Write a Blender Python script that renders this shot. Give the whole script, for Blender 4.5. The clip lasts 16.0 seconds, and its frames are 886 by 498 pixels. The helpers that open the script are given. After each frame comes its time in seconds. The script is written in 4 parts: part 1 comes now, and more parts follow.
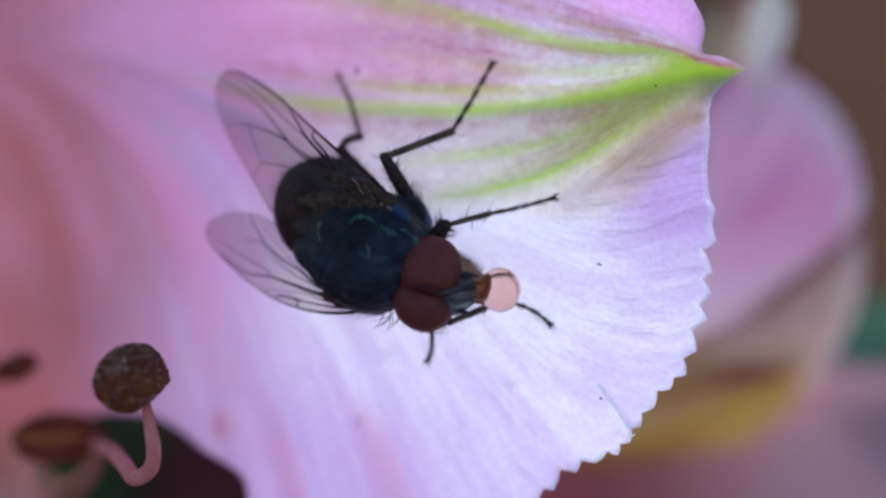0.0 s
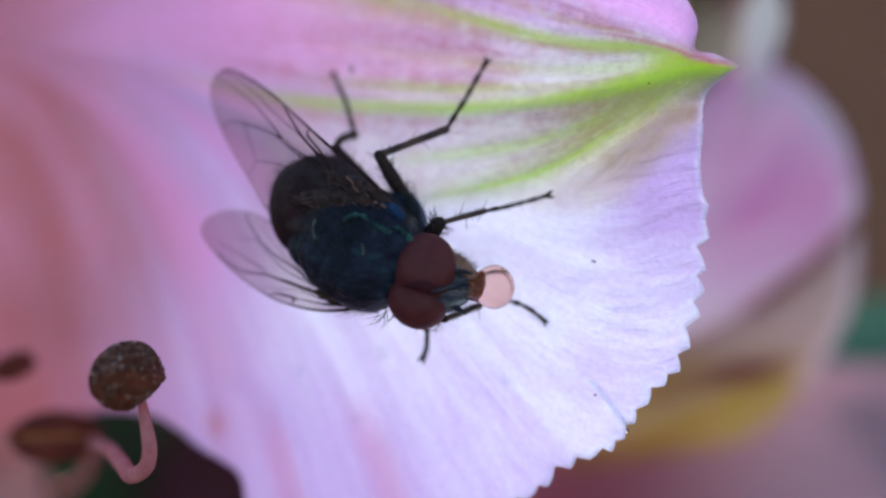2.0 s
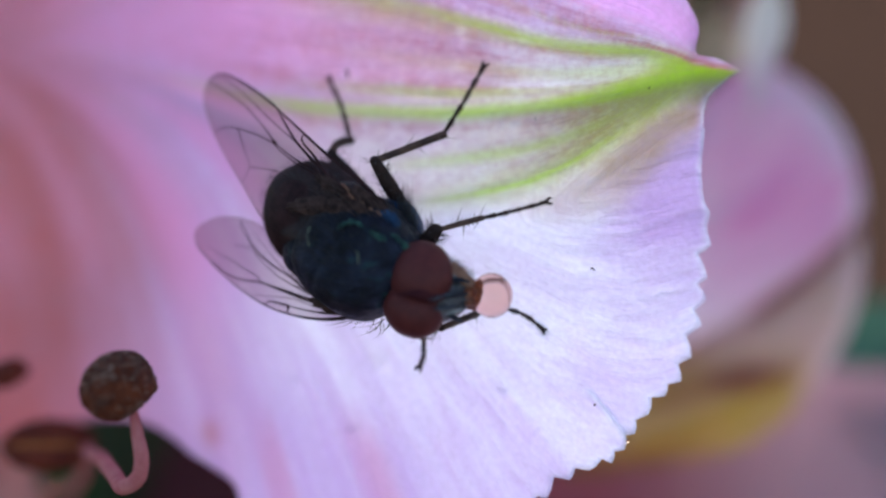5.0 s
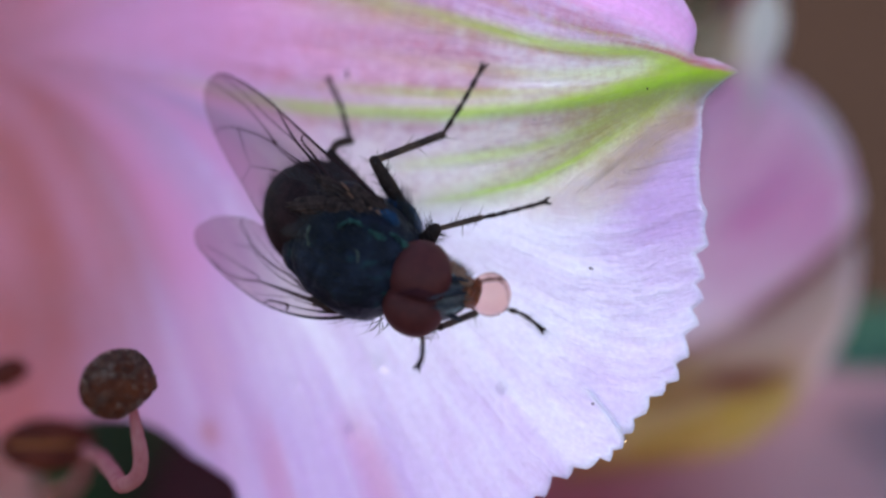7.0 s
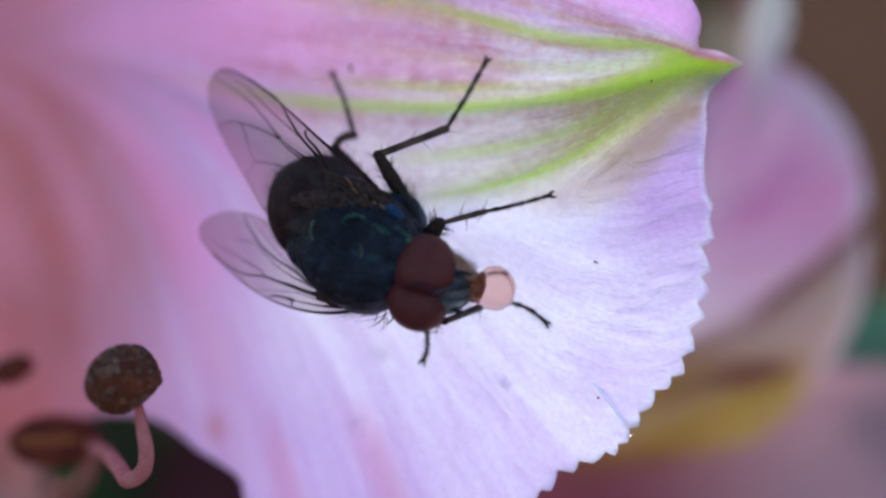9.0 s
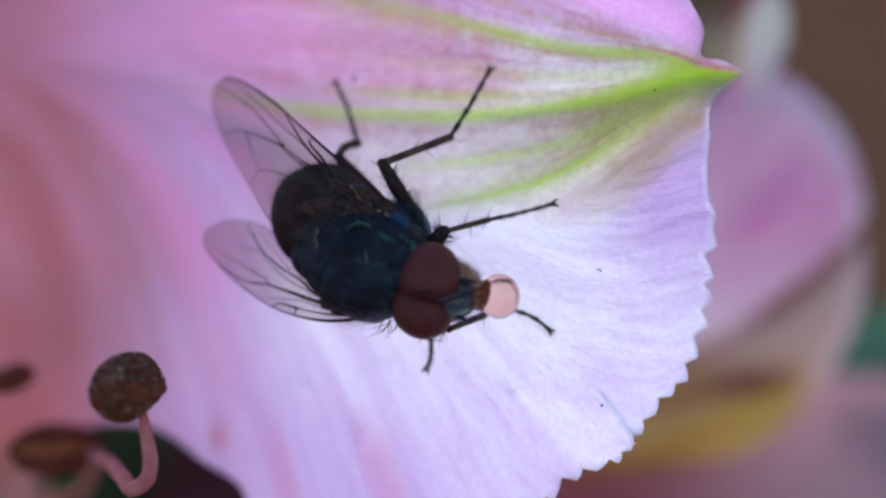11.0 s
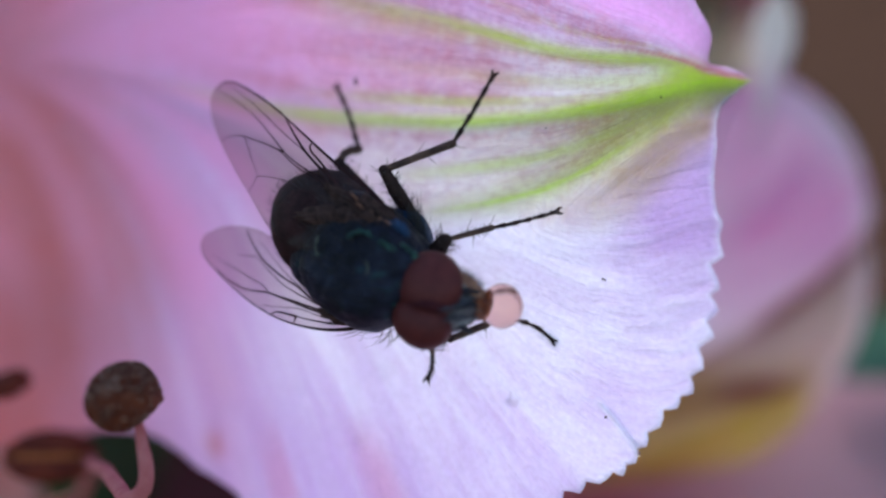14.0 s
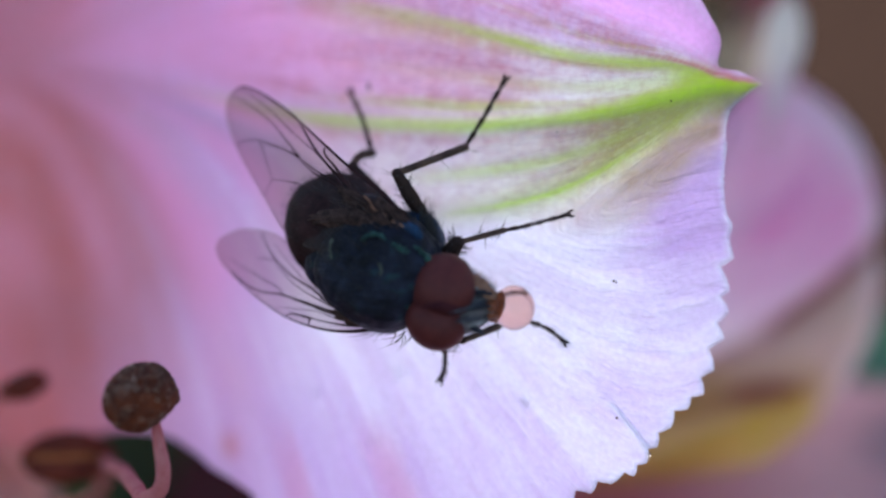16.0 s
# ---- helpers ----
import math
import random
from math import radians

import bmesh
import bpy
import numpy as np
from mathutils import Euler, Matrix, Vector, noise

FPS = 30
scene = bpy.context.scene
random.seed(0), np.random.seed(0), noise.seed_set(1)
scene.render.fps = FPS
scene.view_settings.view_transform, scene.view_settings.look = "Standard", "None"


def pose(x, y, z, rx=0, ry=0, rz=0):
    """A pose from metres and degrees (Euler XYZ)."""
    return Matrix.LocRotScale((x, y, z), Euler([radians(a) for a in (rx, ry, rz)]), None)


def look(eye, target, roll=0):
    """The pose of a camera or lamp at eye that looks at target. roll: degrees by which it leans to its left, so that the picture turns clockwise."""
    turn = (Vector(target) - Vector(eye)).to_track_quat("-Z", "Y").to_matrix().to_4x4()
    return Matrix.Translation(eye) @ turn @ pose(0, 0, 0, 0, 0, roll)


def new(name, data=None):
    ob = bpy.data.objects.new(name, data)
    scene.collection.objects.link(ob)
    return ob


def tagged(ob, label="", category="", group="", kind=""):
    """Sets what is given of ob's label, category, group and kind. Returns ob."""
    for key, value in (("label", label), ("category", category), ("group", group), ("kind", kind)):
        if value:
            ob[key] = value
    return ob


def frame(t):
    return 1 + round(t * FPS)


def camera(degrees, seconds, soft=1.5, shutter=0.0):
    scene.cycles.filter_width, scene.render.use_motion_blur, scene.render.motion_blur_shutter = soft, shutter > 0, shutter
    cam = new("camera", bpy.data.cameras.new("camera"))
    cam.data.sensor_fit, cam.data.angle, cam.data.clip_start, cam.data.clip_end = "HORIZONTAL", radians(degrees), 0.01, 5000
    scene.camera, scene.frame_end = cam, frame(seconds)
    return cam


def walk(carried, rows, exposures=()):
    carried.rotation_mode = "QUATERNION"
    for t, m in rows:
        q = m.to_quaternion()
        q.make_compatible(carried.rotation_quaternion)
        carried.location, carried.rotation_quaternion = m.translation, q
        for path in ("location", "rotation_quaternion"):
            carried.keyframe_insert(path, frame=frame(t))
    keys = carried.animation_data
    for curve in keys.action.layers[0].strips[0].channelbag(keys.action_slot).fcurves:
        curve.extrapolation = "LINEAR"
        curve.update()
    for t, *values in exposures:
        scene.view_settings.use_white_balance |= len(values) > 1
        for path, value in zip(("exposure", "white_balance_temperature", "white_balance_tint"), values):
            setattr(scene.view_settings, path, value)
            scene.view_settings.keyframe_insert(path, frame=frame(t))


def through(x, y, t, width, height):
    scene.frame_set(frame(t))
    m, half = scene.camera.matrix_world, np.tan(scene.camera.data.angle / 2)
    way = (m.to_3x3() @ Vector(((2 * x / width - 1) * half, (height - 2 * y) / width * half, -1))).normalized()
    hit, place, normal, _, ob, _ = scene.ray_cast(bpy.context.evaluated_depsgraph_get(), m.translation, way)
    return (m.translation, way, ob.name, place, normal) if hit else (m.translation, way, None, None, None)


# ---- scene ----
MM = 0.001
# The flower hangs 0.45 m over the bed and the camera looks down on it by 20 degrees.
# Flower space: x right, y away from the camera, z up; millimetres in all shapes below.
BASE = pose(0, 0, 0.45, -20, 0, 0)

# ---- camera ----
cam = camera(46.6, 16.0, soft=2.5)
cam.data.dof.use_dof = True
cam.data.dof.focus_distance = 0.0355
cam.data.dof.aperture_fstop = 12.5
PATH = [
    (0.0, BASE @ pose(0.000125, -0.000021, 0.000157, 89.667, -0.160, 0.237)),
    (0.5, BASE @ pose(0.000206, -0.000218, 0.000301, 89.612, -0.176, 0.354)),
    (1.0, BASE @ pose(0.000189, -0.000130, 0.000154, 89.734, -0.047, 0.304)),
    (1.5, BASE @ pose(0.000076, -0.000351, 0.000258, 89.970, -0.138, 0.181)),
    (2.0, BASE @ pose(0.000330, -0.000141, 0.000063, 89.678, -0.016, 0.256)),
    (2.5, BASE @ pose(0.000567, 0.000278, 0.000149, 89.444, -0.076, 0.283)),
    (3.0, BASE @ pose(0.000358, 0.000196, 0.000304, 89.783, -0.145, 0.105)),
    (3.5, BASE @ pose(0.000382, 0.000453, 0.000289, 89.756, -0.101, 0.102)),
    (4.0, BASE @ pose(0.000525, 0.000431, 0.000513, 89.576, -0.037, 0.448)),
    (6.5, BASE @ pose(0.000549, 0.000397, 0.000031, 89.869, 0.091, 0.371)),
    (7.0, BASE @ pose(0.000465, 0.000297, 0.000121, 89.963, -0.112, 0.243)),
    (7.5, BASE @ pose(0.000671, 0.000736, 0.000247, 89.756, 0.055, 0.374)),
    (8.0, BASE @ pose(0.000608, 0.000849, 0.000235, 90.169, -0.043, 0.429)),
    (8.5, BASE @ pose(0.000541, 0.000620, 0.000161, 89.964, 0.129, 0.573)),
    (9.0, BASE @ pose(0.000633, 0.000357, 0.000048, 89.754, 0.150, 0.747)),
    (11.5, BASE @ pose(0.000129, 0.000282, -0.000123, 90.451, 0.026, 0.015)),
    (12.0, BASE @ pose(0.000266, 0.000618, -0.000065, 90.278, -0.193, -0.140)),
    (12.5, BASE @ pose(0.000171, 0.000629, 0.000275, 90.600, -0.234, -0.149)),
    (13.0, BASE @ pose(0.000081, 0.000724, 0.000374, 90.866, -0.224, -0.022)),
    (13.5, BASE @ pose(0.000129, 0.000732, 0.000273, 90.622, -0.186, 0.204)),
    (14.0, BASE @ pose(0.000162, 0.000852, 0.000324, 90.226, -0.141, 0.337)),
    (14.5, BASE @ pose(0.000278, 0.000977, 0.000116, 90.024, -0.086, 0.560)),
    (15.0, BASE @ pose(0.000229, 0.000773, 0.000044, 89.930, -0.095, 0.606)),
    (15.5, BASE @ pose(0.000180, 0.000706, 0.000238, 89.982, -0.002, 0.813)),
    (16.0, BASE @ pose(0.000069, 0.000432, 0.000259, 90.463, -0.086, 0.878)),
]
EXPOSURE = 1.38
walk(cam, PATH, [(t, EXPOSURE + e, k, g) for t, e, k, g in ((0, -0.14, 6390, 9.5), (1.0, -0.12, 6390, 9.4), (1.5, -0.08, 6360, 9.0), (2.0, -0.08, 6330, 8.8), (2.5, -0.02, 6300, 8.2), (3.0, 0.03, 6290, 8.0), (3.5, 0.03, 6290, 8.0), (4.0, -0.02, 6330, 8.6),
                                                             (6.5, -0.15, 6420, 10.0), (9.0, -0.14, 6420, 10.2), (12.0, -0.13, 6420, 10.2), (13.5, -0.16, 6410, 10.2), (15.0, -0.14, 6410, 10.0), (16.0, -0.08, 6410, 10.0))])

# ---- light ----
world = bpy.data.worlds.new("sky")
scene.world = world
world.use_nodes = True
wn = world.node_tree
sky = wn.nodes.new("ShaderNodeTexSky")
sky.sky_type, sky.sun_disc = "NISHITA", False
sky.sun_elevation, sky.sun_rotation = radians(22), radians(-10)
wn.nodes["Background"].inputs[1].default_value = 0.12
wn.links.new(sky.outputs[0], wn.nodes["Background"].inputs[0])
sun = new("sun", bpy.data.lights.new("sun", "SUN"))
sun.data.energy, sun.data.angle, sun.data.color = 4.2, radians(10), (1.0, 0.98, 0.97)
sun.matrix_world = look((-0.5, 3.0, 1.65), (0, 0, 0.4))


# ---- materials ----
def material(name):
    m = bpy.data.materials.new(name)
    m.use_nodes = True
    return m, m.node_tree, m.node_tree.nodes["Principled BSDF"]


def node(tree, kind, **inputs):
    n = tree.nodes.new("ShaderNode" + kind)
    for key, value in inputs.items():
        socket = n.inputs[key.replace("_", " ")] if key[0] != "i" or not key[1:].isdigit() else n.inputs[int(key[1:])]
        if isinstance(value, bpy.types.NodeSocket):
            tree.links.new(value, socket)
        else:
            socket.default_value = value
    return n


def ramp(tree, fac, stops):
    n = tree.nodes.new("ShaderNodeValToRGB")
    tree.links.new(fac, n.inputs[0])
    els = n.color_ramp.elements
    while len(els) < len(stops):
        els.new(0.5)
    for e, (at, col) in zip(els, stops):
        e.position, e.color = at, (*col, 1) if len(col) == 3 else col
    return n.outputs[0]


def mixed(tree, fac, a, b, blend="MIX"):
    n = tree.nodes.new("ShaderNodeMix")
    n.data_type, n.blend_type = "RGBA", blend
    for i, v in ((0, fac), (6, a), (7, b)):
        if isinstance(v, bpy.types.NodeSocket):
            tree.links.new(v, n.inputs[i])
        else:
            n.inputs[i].default_value = v if i == 0 else (*v, 1)
    return n.outputs[2]


def maths(tree, op, a, b=0.0, clamp=False):
    n = tree.nodes.new("ShaderNodeMath")
    n.operation, n.use_clamp = op, clamp
    for i, v in ((0, a), (1, b)):
        if isinstance(v, bpy.types.NodeSocket):
            tree.links.new(v, n.inputs[i])
        else:
            n.inputs[i].default_value = v
    return n.outputs[0]


def attribute(tree, name):
    n = tree.nodes.new("ShaderNodeAttribute")
    n.attribute_name = name
    return n


def petal_material(name, pale, pink, deep, vein=(0.50, 0.72, 0.09), through=0.6, yellow=(0.55, 0.40, 0.04), brown=(0.20, 0.05, 0.03)):
    """Petal tissue: fan-shaped streaks along the veins, pigment from the petal's own attributes, light passing through."""
    m, t, b = material(name)
    uv = attribute(t, "fan").outputs["Vector"]
    warp = node(t, "TexNoise", Vector=node(t, "Mapping", Vector=uv, Scale=(0.5, 0.5, 0.0)).outputs[0], Scale=1.0, Detail=3.0).outputs[0]
    uv = node(t, "VectorMath", i0=uv, i1=node(t, "CombineXYZ", X=maths(t, "MULTIPLY", maths(t, "SUBTRACT", warp, 0.5), 0.3)).outputs[0]).outputs[0]
    coarse = node(t, "Mapping", Vector=uv, Scale=(0.55, 0.07, 0.0)).outputs[0]
    n1 = node(t, "TexNoise", Vector=coarse, Scale=2.0, Detail=3.0, Roughness=0.55).outputs[0]
    medium = node(t, "Mapping", Vector=uv, Scale=(1.5, 0.16, 0.0), Location=(3.1, 7.7, 0.0)).outputs[0]
    n3 = node(t, "TexNoise", Vector=medium, Scale=2.0, Detail=4.0, Roughness=0.6).outputs[0]
    fine = node(t, "Mapping", Vector=uv, Scale=(3.6, 0.38, 0.0)).outputs[0]
    n2 = node(t, "TexNoise", Vector=fine, Scale=2.0, Detail=5.0, Roughness=0.65).outputs[0]
    tc = t.nodes.new("ShaderNodeTexCoord").outputs["Object"]
    cells = node(t, "TexNoise", Vector=tc, Scale=5200.0, Detail=3.0).outputs[0]
    blot = node(t, "TexNoise", Vector=tc, Scale=700.0, Detail=5.0, Roughness=0.6).outputs[0]
    streak = maths(t, "ADD", maths(t, "MULTIPLY", n1, 0.48), maths(t, "ADD", maths(t, "MULTIPLY", n3, 0.34), maths(t, "MULTIPLY", n2, 0.18)))
    pinkness = maths(t, "ADD", attribute(t, "pink").outputs["Fac"], maths(t, "MULTIPLY", maths(t, "SUBTRACT", streak, 0.5), 3.0), True)
    col = mixed(t, pinkness, pale, pink)
    col = mixed(t, attribute(t, "deep").outputs["Fac"], col, deep)
    mottle = node(t, "TexNoise", Vector=tc, Scale=1300.0, Detail=6.0, Roughness=0.72).outputs[0]
    wash_at = attribute(t, "wash").outputs["Fac"]
    wash = maths(t, "MULTIPLY", wash_at, ramp(t, maths(t, "ADD", maths(t, "MULTIPLY", streak, 0.4), maths(t, "MULTIPLY", mottle, 0.6)), [(0.40, (0.6,) * 3), (0.56, (1,) * 3)]))
    col = mixed(t, wash, col, (0.52, 0.46, 0.29))
    col = mixed(t, maths(t, "MULTIPLY", wash_at, ramp(t, mottle, [(0.54, (0,) * 3), (0.66, (0.40,) * 3)])), col, (0.42, 0.28, 0.30))
    red = maths(t, "MULTIPLY", attribute(t, "flush").outputs["Fac"], ramp(t, maths(t, "ADD", maths(t, "MULTIPLY", streak, 0.5), maths(t, "MULTIPLY", mottle, 0.5)), [(0.43, (0,) * 3), (0.58, (1,) * 3)]))
    col = mixed(t, red, col, (0.56, 0.27, 0.37))
    fibre = node(t, "TexNoise", Vector=node(t, "Mapping", Vector=uv, Scale=(5.5, 1.1, 0.0), Location=(1.7, 2.3, 0.0)).outputs[0], Scale=2.0, Detail=4.0, Roughness=0.7).outputs[0]
    grain = maths(t, "ADD", maths(t, "MULTIPLY", fibre, 0.5), maths(t, "MULTIPLY", node(t, "TexNoise", Vector=tc, Scale=3600.0, Detail=4.0, Roughness=0.7).outputs[0], 0.5))
    rough = attribute(t, "mottled").outputs["Fac"]
    col = mixed(t, maths(t, "MULTIPLY", rough, ramp(t, grain, [(0.42, (0.55,) * 3), (0.50, (0,) * 3)])), col, (0.55, 0.40, 0.52))
    col = mixed(t, maths(t, "MULTIPLY", rough, ramp(t, grain, [(0.48, (0,) * 3), (0.60, (0.42,) * 3)])), col, (0.93, 0.95, 0.95))
    green = attribute(t, "green").outputs["Fac"]
    green = maths(t, "MULTIPLY", green, maths(t, "ADD", 0.15, maths(t, "ADD", maths(t, "MULTIPLY", n2, 0.9), maths(t, "MULTIPLY", n3, 0.7))), True)
    col = mixed(t, green, col, vein)
    col = mixed(t, maths(t, "MULTIPLY", attribute(t, "yellow").outputs["Fac"], maths(t, "ADD", 0.5, n1), True), col, yellow)
    col = mixed(t, maths(t, "MULTIPLY", attribute(t, "brown").outputs["Fac"], maths(t, "ADD", 0.45, n1), True), col, brown)
    col = mixed(t, maths(t, "MULTIPLY", maths(t, "SUBTRACT", blot, 0.42), 0.5, True), col, pink)
    col = mixed(t, ramp(t, cells, [(0.34, (0.12,) * 3), (0.62, (0,) * 3)]), col, (0.3, 0.25, 0.35))
    bump_h = maths(t, "ADD", maths(t, "ADD", n2, maths(t, "MULTIPLY", n3, 1.5)), maths(t, "MULTIPLY", cells, 0.35))
    bump = node(t, "Bump", Strength=0.6, Distance=0.00028, Height=bump_h).outputs[0]
    t.links.new(col, b.inputs["Base Color"])
    t.links.new(bump, b.inputs["Normal"])
    b.inputs["Roughness"].default_value = 0.5
    b.inputs["Specular IOR Level"].default_value = 0.25
    b.inputs["Sheen Weight"].default_value = 0.15
    trans = node(t, "BsdfTranslucent", Color=col, Normal=bump).outputs[0]
    mix = node(t, "MixShader", Fac=through)
    t.links.new(b.outputs[0], mix.inputs[1])
    t.links.new(trans, mix.inputs[2])
    t.links.new(mix.outputs[0], t.nodes["Material Output"].inputs[0])
    return m


def plain(name, dark, light, scale, rough=0.5, metal=0.0, bump=0.0, distance=0.00005, spec=0.5, coat=0.0):
    m, t, b = material(name)
    tc = t.nodes.new("ShaderNodeTexCoord").outputs["Object"]
    big = node(t, "TexNoise", Vector=tc, Scale=scale, Detail=4.0, Roughness=0.6).outputs[0]
    small = node(t, "TexNoise", Vector=tc, Scale=scale * 7, Detail=4.0, Roughness=0.65).outputs[0]
    f = maths(t, "ADD", maths(t, "MULTIPLY", big, 0.6), maths(t, "MULTIPLY", small, 0.4))
    t.links.new(ramp(t, f, [(0.35, dark), (0.65, light)]), b.inputs["Base Color"])
    b.inputs["Roughness"].default_value, b.inputs["Metallic"].default_value = rough, metal
    b.inputs["Specular IOR Level"].default_value, b.inputs["Coat Weight"].default_value = spec, coat
    if bump:
        t.links.new(node(t, "Bump", Strength=bump, Distance=distance, Height=f).outputs[0], b.inputs["Normal"])
    return m


PETAL = petal_material("petal_tissue", (0.85, 0.86, 0.985), (0.68, 0.565, 0.83), (0.685, 0.36, 0.545), yellow=(0.56, 0.26, 0.28), brown=(0.93, 0.64, 1.0))
SIDE_PETAL = petal_material("side_petal_tissue", (0.54, 0.35, 0.35), (0.47, 0.27, 0.29), (0.40, 0.21, 0.19), through=0.5)
FAR_PETAL = petal_material("far_petal_tissue", (0.68, 0.60, 0.70), (0.62, 0.34, 0.55), (0.56, 0.45, 0.39), through=0.45, yellow=(0.49, 0.37, 0.06), brown=(0.23, 0.068, 0.045))
WHITE_PETAL = petal_material("white_petal_tissue", (0.66, 0.66, 0.64), (0.62, 0.50, 0.62), (0.5, 0.3, 0.4), through=0.35)
MAUVE_PETAL = petal_material("mauve_petal_tissue", (0.59, 0.42, 0.47), (0.52, 0.34, 0.40), (0.30, 0.06, 0.09), through=0.5)
OLIVE_PETAL = petal_material("olive_petal_tissue", (0.58, 0.53, 0.48), (0.5, 0.43, 0.41), (0.3, 0.2, 0.2), through=0.6)
MAROON_PETAL = petal_material("maroon_petal_tissue", (0.36, 0.10, 0.13), (0.28, 0.07, 0.10), (0.1, 0.02, 0.03), through=0.4)
CHITIN = plain("blue_black_cuticle", (0.009, 0.009, 0.016), (0.022, 0.025, 0.038), 900, 0.6, 0.0, 0.35, spec=0.2)
BLUE = plain("metallic_blue_cuticle", (0.007, 0.014, 0.036), (0.020, 0.07, 0.16), 3000, 0.55, 0.2, 0.6, 0.0001, spec=0.2)
FUZZ = plain("pale_brown_fuzz", (0.03, 0.018, 0.018), (0.15, 0.098, 0.085), 2500, 0.8, 0.0, 0.0, spec=0.05)
# eye red darkened to paint the shade where the eyes curve away
BROW_SHADE = plain("shade_darkened_brow", (0.040, 0.012, 0.017), (0.075, 0.021, 0.024), 1500, 0.9, 0.0, 0.4, spec=0.02)
VEIN = plain("brown_wing_vein", (0.030, 0.017, 0.019), (0.06, 0.037, 0.040), 900, 0.7, 0.0, 0.0, spec=0.05)
BROWNISH = plain("brown_black_cuticle", (0.013, 0.007, 0.008), (0.050, 0.022, 0.023), 700, 0.65, 0.0, 0.3, spec=0.05)
# green highlight colour for the painted glints on the thorax
GREEN_GLINT = plain("painted_green_glint", (0.004, 0.012, 0.022), (0.075, 0.20, 0.165), 6000, 0.35, 0.6, 0.9, 0.0001)
CALYPTER = plain("brown_fibrous_wing_base", (0.005, 0.003, 0.003), (0.100, 0.058, 0.050), 3200, 0.7, 0.0, 0.6, spec=0.04)
# brown tibia cuticle, lightened to paint in the tan rim light
RIM_LIT_TIBIA = plain("brown_rim_lit_leg_cuticle", (0.022, 0.012, 0.010), (0.115, 0.066, 0.045), 1500, 0.5, 0.0, 0.3, spec=0.2)
LEGMAT = plain("black_leg_cuticle", (0.016, 0.010, 0.010), (0.050, 0.030, 0.025), 1500, 0.65, 0.0, 0.3, spec=0.08)
HAIR = plain("black_bristle", (0.003, 0.003, 0.003), (0.010, 0.009, 0.009), 3000, 0.5)
TAN = plain("tan_cheek_cuticle", (0.15, 0.065, 0.045), (0.36, 0.20, 0.14), 2400, 0.7, 0.0, 0.5, spec=0.1)
# olive highlight colour for the painted glints on the thorax
OLIVE_GLINT = plain("painted_olive_glint", (0.012, 0.016, 0.018), (0.15, 0.17, 0.12), 4200, 0.5, 0.2, 0.6)
FACE = plain("silver_grey_face", (0.016, 0.016, 0.026), (0.13, 0.12, 0.135), 1800, 0.5, 0.0, 0.4)
SILVER = plain("silver_dusting", (0.10, 0.11, 0.12), (0.30, 0.32, 0.33), 2500, 0.6, 0.0, 0.4)
STEEL = plain("steel_grey_dusting", (0.028, 0.032, 0.045), (0.10, 0.11, 0.135), 2500, 0.7, 0.0, 0.4, spec=0.1)
MOUTH = plain("orange_brown_mouthparts", (0.09, 0.022, 0.009), (0.52, 0.15, 0.055), 1800, 0.4, 0.0, 0.4)
EYE = plain("dark_red_compound_eye", (0.062, 0.013, 0.015), (0.115, 0.025, 0.023), 500, 0.55, 0.0, 0.0, spec=0.2)
DARK_ANTHER = plain("dark_red_brown_anther", (0.05, 0.012, 0.007), (0.19, 0.050, 0.022), 2200, 0.8, 0.0, 0.6, 0.0001, spec=0.1)
ANTHER = plain("rust_brown_anther", (0.075, 0.012, 0.009), (0.18, 0.034, 0.018), 900, 0.7, 0.0, 0.6, 0.0001, spec=0.15)
ANTHER_SLIT = plain("orange_anther_slit", (0.30, 0.085, 0.03), (0.46, 0.15, 0.06), 1200, 0.9, 0.0, 0.4, spec=0.0)
FILAMENT = plain("pink_filament", (0.42, 0.10, 0.11), (0.56, 0.21, 0.21), 500, 0.8, 0.0, 0.2, spec=0.1)
STALK = plain("green_stalk", (0.010, 0.03, 0.010), (0.025, 0.06, 0.018), 300, 0.6, 0.0, 0.3, spec=0.1)
LEAF = plain("green_leaf", (0.02, 0.085, 0.04), (0.075, 0.23, 0.12), 240, 0.45, 0.0, 0.3)
# leaf and bract colours darkened to paint in the shade under the flower
SHADED_LEAF = plain("shade_darkened_green_leaf", (0.026, 0.042, 0.024), (0.050, 0.076, 0.044), 120, 0.6, 0.0, 0.3, spec=0.08)
SHADED_MAROON = plain("shade_darkened_maroon_bract", (0.034, 0.011, 0.016), (0.068, 0.022, 0.031), 200, 0.7, 0.0, 0.3, spec=0.06)
def pollen_material():
    m, t, b = material("brown_pollen")
    each = t.nodes.new("ShaderNodeNewGeometry").outputs["Random Per Island"]
    t.links.new(ramp(t, each, [(0.0, (0.045, 0.018, 0.014)), (0.55, (0.11, 0.052, 0.040)), (0.85, (0.25, 0.14, 0.105)), (1.0, (0.55, 0.38, 0.31))]), b.inputs["Base Color"])
    b.inputs["Roughness"].default_value, b.inputs["Specular IOR Level"].default_value = 0.9, 0.05
    return m


POLLEN = pollen_material()
SOIL = plain("brown_garden_soil", (0.035, 0.020, 0.0145), (0.078, 0.044, 0.031), 9, 1.0, 0.0, 1.0, 0.02, spec=0.0)
# brown of the dark refracted arc painted inside the drop
DROP_ARC = plain("painted_drop_arc", (0.10, 0.045, 0.05), (0.30, 0.16, 0.15), 2500, 0.6, spec=0.1)
SPECK = plain("dark_speck", (0.02, 0.012, 0.02), (0.05, 0.03, 0.04), 3000, 0.7)


